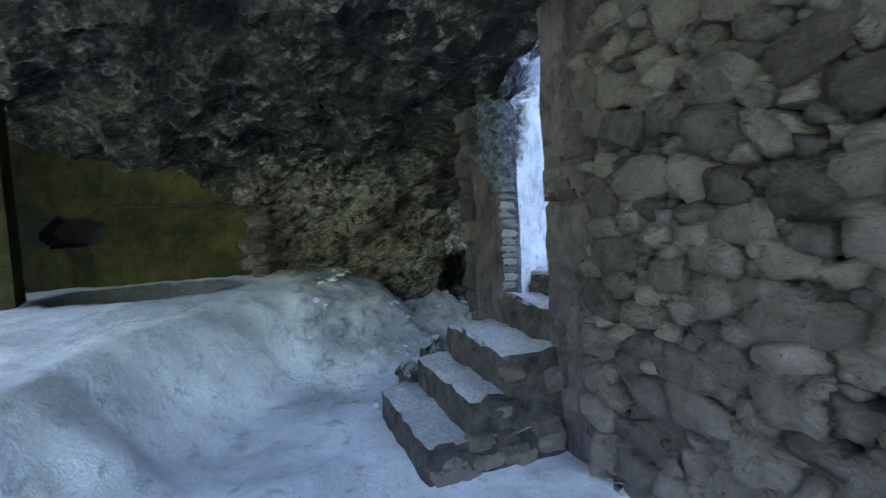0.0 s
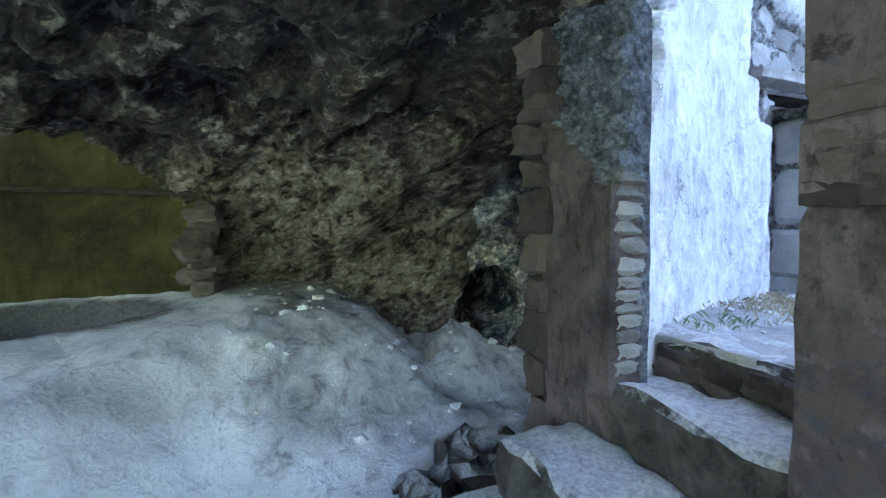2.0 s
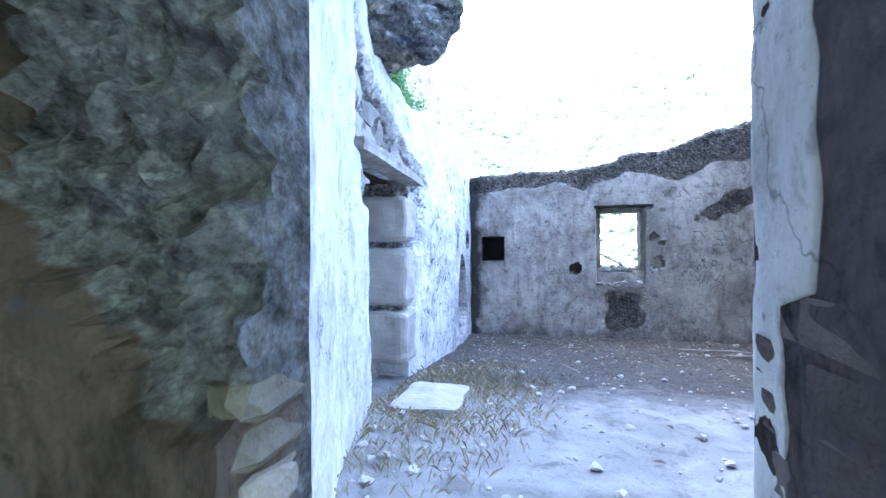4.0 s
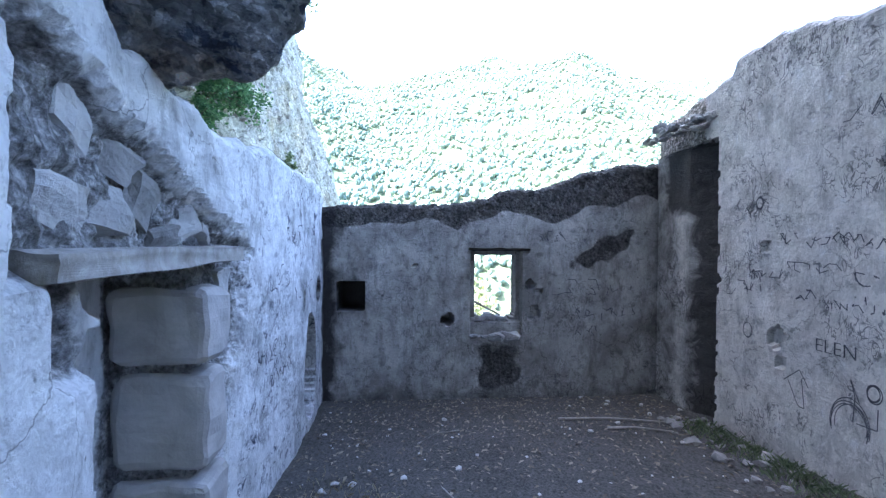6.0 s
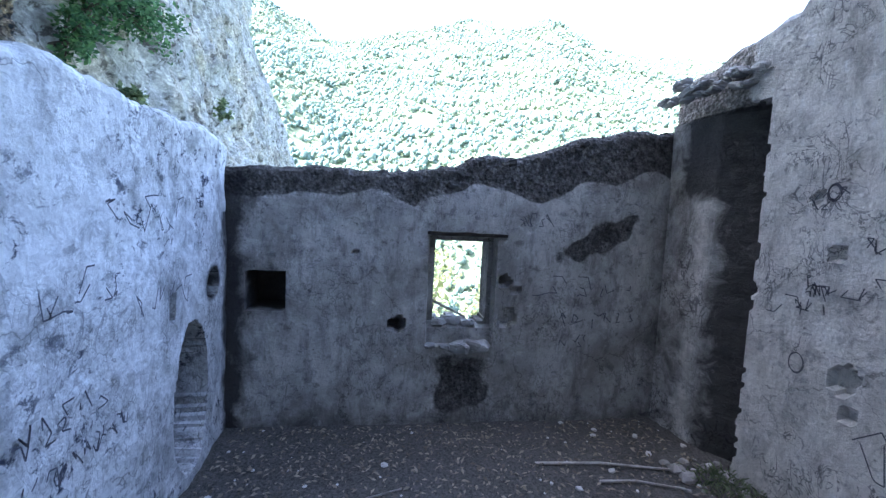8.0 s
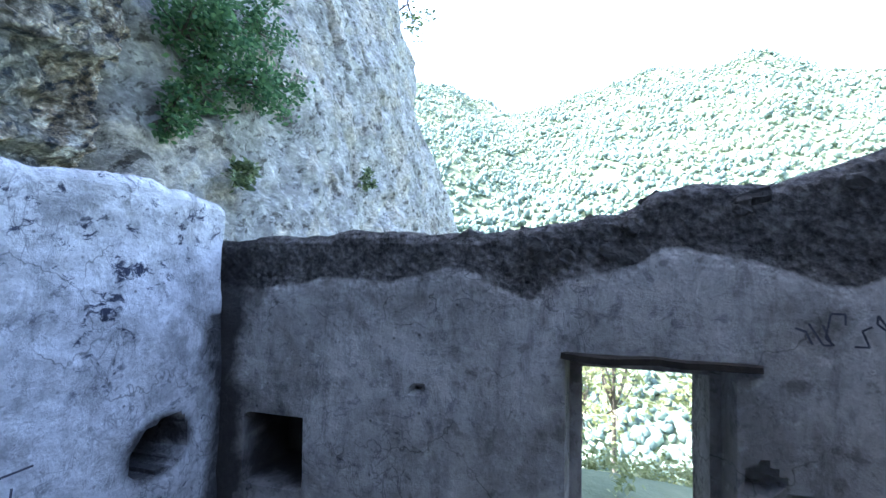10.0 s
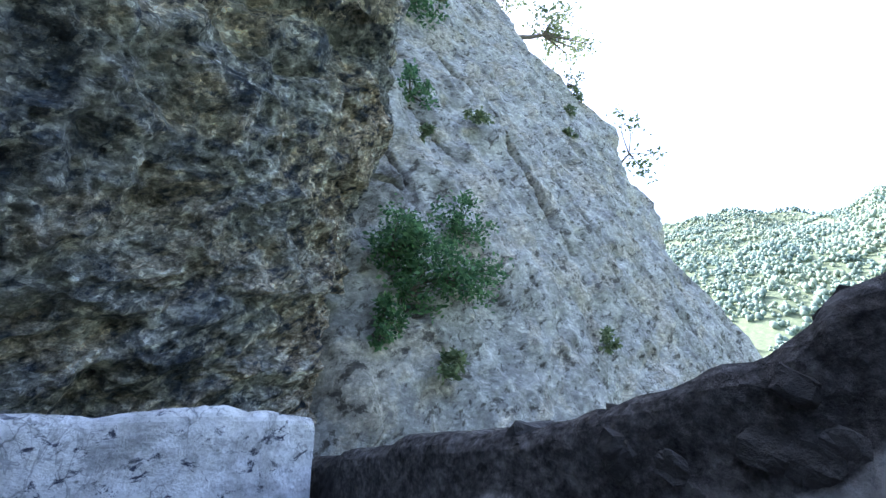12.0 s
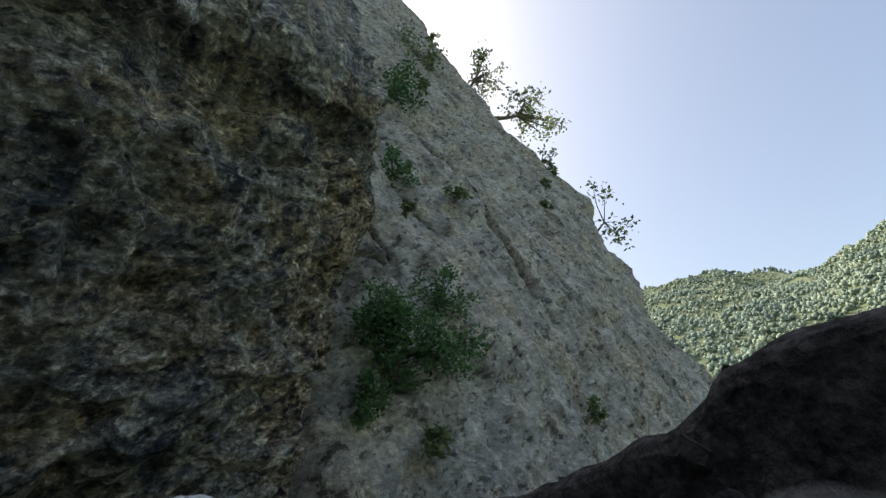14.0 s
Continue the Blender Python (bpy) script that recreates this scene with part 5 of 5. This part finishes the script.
# loose stones along the broken wall tops
rnd = random.Random(33)
M_DARKST = simple("dark_wall_stone", (0.032, 0.03, 0.028), (0.12, 0.112, 0.104), 9, 0.93, 0.8, 0.03, "object")
DARK_STONES = [stone_mesh(70 + k, M_DARKST, 4, 0.25, 0.35) for k in range(8)]
for k in range(26):
    y = 0.95 + 4.15 * k / 26 + rnd.uniform(-0.06, 0.06)
    w = rnd.uniform(0.05, 0.1)
    lay("stone", rnd.choice(DARK_STONES), bpy.data.objects["wall_far"], (6.05 + rnd.uniform(0.08, 0.3), y, table(FAR_TOP, y) - 0.05), (w * 1.2, w * 1.5, w * 0.8), (rnd.uniform(-0.5, 0.5), rnd.uniform(-0.5, 0.5), rnd.uniform(0, 3)))
for k in range(16):
    y = rnd.uniform(1.2, 5.0)
    w = rnd.uniform(0.04, 0.08)
    lay("stone", rnd.choice(DARK_STONES), bpy.data.objects["wall_far"], (6.085, y, table(FAR_TOP, y) - rnd.uniform(0.06, 0.24)), (0.09, w * 1.2, w * 0.9), (rnd.uniform(-0.8, 0.8), 0, rnd.uniform(-0.2, 0.2)))
for k in range(24):
    x = rnd.uniform(5.05, 6.0)
    w = rnd.uniform(0.06, 0.13)
    lay("stone", rnd.choice(PALE_STONES), bpy.data.objects["wall_right"], (x, 0.88 + 0.22 * (x - 5.0), rnd.uniform(3.22, 3.4)), (w * 1.4, 0.1, w * 0.5), (0, rnd.uniform(-0.4, 0.4), rnd.uniform(-0.1, 0.1)))

# stones in the near side of the steps
steps = sorted([o for o in scene.objects if o.name.startswith("step")], key=lambda o: o.name)
for ob, (x0, x1, z0, z1) in zip(steps, ((-1.02, -0.8, -0.62, -0.47), (-0.75, -0.53, -0.62, -0.24), (-0.5, -0.16, -0.62, 0.0))):
    for k in range(9):
        w = rnd.uniform(0.07, 0.16)
        lay("stone", rnd.choice(STONES), ob, (rnd.uniform(x0, x1), 3.47, rnd.uniform(z0, z1)), (w * 1.3, 0.1, w * 0.75), (0, rnd.uniform(-0.3, 0.3), rnd.uniform(-0.2, 0.2)))


# writing on the walls
M_INK = simple("charcoal_marks", (0.05, 0.05, 0.065), (0.13, 0.13, 0.15), 20, 0.9, 0.1, 0.005)


def letters(text, place, size, parent):
    """Words in the built-in font on a wall that faces +y."""
    cu = bpy.data.curves.new("writing", "FONT")
    cu.body, cu.size, cu.extrude, cu.offset = text, size, 0.003, -0.0035
    tmp = new("writing", cu)
    me = bpy.data.meshes.new_from_object(tmp.evaluated_get(bpy.context.evaluated_depsgraph_get()))
    bpy.data.objects.remove(tmp)
    me.materials.append(M_INK)
    me.transform(pose(*place, 90, 0, 180))
    return child("writing", me, parent, "scratched dark capital letters")


letters("ELEN", (3.86, 0.918, 1.14), 0.15, bpy.data.objects["wall_right"])


def scrawl(parent, spots, onto, seed, label):
    """Illegible writing: short crossing strokes in rows."""
    rnd = random.Random(seed)
    verts, faces = [], []
    for u0, u1, z, h in spots:
        u = u0
        while u < u1:
            px, pz = u, z + rnd.uniform(-0.2, 0.2) * h
            for _ in range(rnd.choice((2, 3, 4))):
                qx, qz = px + rnd.uniform(-0.5, 0.6) * h, max(z - h * 0.6, min(z + h * 0.6, pz + rnd.uniform(-1, 1) * h))
                d = Vector((qx - px, qz - pz))
                if d.length > 1e-3:
                    n = Vector((-d.y, d.x)).normalized() * 0.004
                    k = len(verts)
                    verts += [onto(px + n.x, pz + n.y), onto(px - n.x, pz - n.y), onto(qx - n.x, qz - n.y), onto(qx + n.x, qz + n.y)]
                    faces.append((k, k + 1, k + 2, k + 3))
                px, pz = qx, qz
            u += h * rnd.uniform(0.5, 0.9)
    child("writing", mesh_of("writing", verts, faces, M_INK, smooth=False), parent, label)


scrawl(bpy.data.objects["wall_far"], [(1.35, 2.2, 1.42, 0.16), (1.3, 2.1, 1.08, 0.13), (1.75, 2.0, 0.88, 0.1), (2.2, 2.5, 2.05, 0.1)], lambda u, z: (5.985 + 0.004 * u, u, z), 1, "scrawled charcoal writing")
scrawl(bpy.data.objects["wall_right"], [(3.3, 4.3, 1.75, 0.12), (3.2, 4.0, 1.55, 0.1), (3.3, 4.2, 2.0, 0.1), (3.2, 3.6, 0.85, 0.25), (3.9, 4.1, 0.8, 0.25), (3.2, 3.6, 2.95, 0.14), (3.2, 3.45, 2.75, 0.12), (4.5, 4.75, 1.55, 0.12), (4.4, 4.6, 2.3, 0.12)], lambda u, z: (u, 0.922, z), 2, "scratched and scrawled writing")
scrawl(WALL_LEFT, [(3.5, 4.1, 1.2, 0.1), (3.6, 4.3, 1.0, 0.08), (3.7, 4.2, 1.7, 0.14), (4.2, 4.9, 2.0, 0.16), (4.4, 5.0, 1.5, 0.14)], lambda u, z: (u, 5.03 if u < 4.6 else 5.03 + 0.043 * (u - 4.6), z), 3, "scrawled dark writing on whitewash")


def loops(parent, spots, onto, seed, label):
    """Hand-drawn rings and arches, gone over several times."""
    rnd = random.Random(seed)
    verts, faces = [], []
    for u, z, r, turns, a0, a1 in spots:
        for _ in range(turns):
            k0, rr, cu, cz = len(verts), r * rnd.uniform(0.85, 1.1), u + rnd.uniform(-0.1, 0.1) * r, z + rnd.uniform(-0.1, 0.1) * r
            for i in range(25):
                a = radians(lerp(a0, a1, i / 24))
                w = rr * (1 + 0.06 * noise.noise(Vector((a, u, _))))
                for e in (-0.004, 0.004):
                    verts.append(onto(cu + (w + e) * 0.8 * math.cos(a), cz + (w + e) * math.sin(a)))
            faces += [(k0 + 2 * i, k0 + 2 * i + 1, k0 + 2 * i + 3, k0 + 2 * i + 2) for i in range(24)]
    child("writing", mesh_of("writing", verts, faces, M_INK, smooth=False), parent, label)


loops(bpy.data.objects["wall_right"], [(3.56, 0.66, 0.17, 4, -20, 200), (4.55, 1.17, 0.07, 2, 0, 360), (3.4, 0.95, 0.06, 4, 0, 360), (4.42, 2.34, 0.05, 3, 0, 360)], lambda u, z: (u, 0.924, z), 5, "dark hand-drawn loops and an arch")
scrawl(bpy.data.objects["wall_right"], [(4.38, 4.6, 1.72, 0.1), (4.38, 4.6, 1.66, 0.1), (4.4, 4.6, 1.6, 0.1), (4.4, 4.58, 1.68, 0.08)], lambda u, z: (u, 0.924, z), 6, "dense patch of blue-black scribble")
loops(WALL_LEFT, [(2.36, 1.52, 0.17, 5, 0, 360), (2.42, 0.95, 0.2, 4, 0, 360)], lambda u, z: (u, 5.478, z), 7, "blue-black rings drawn in the old doorway")
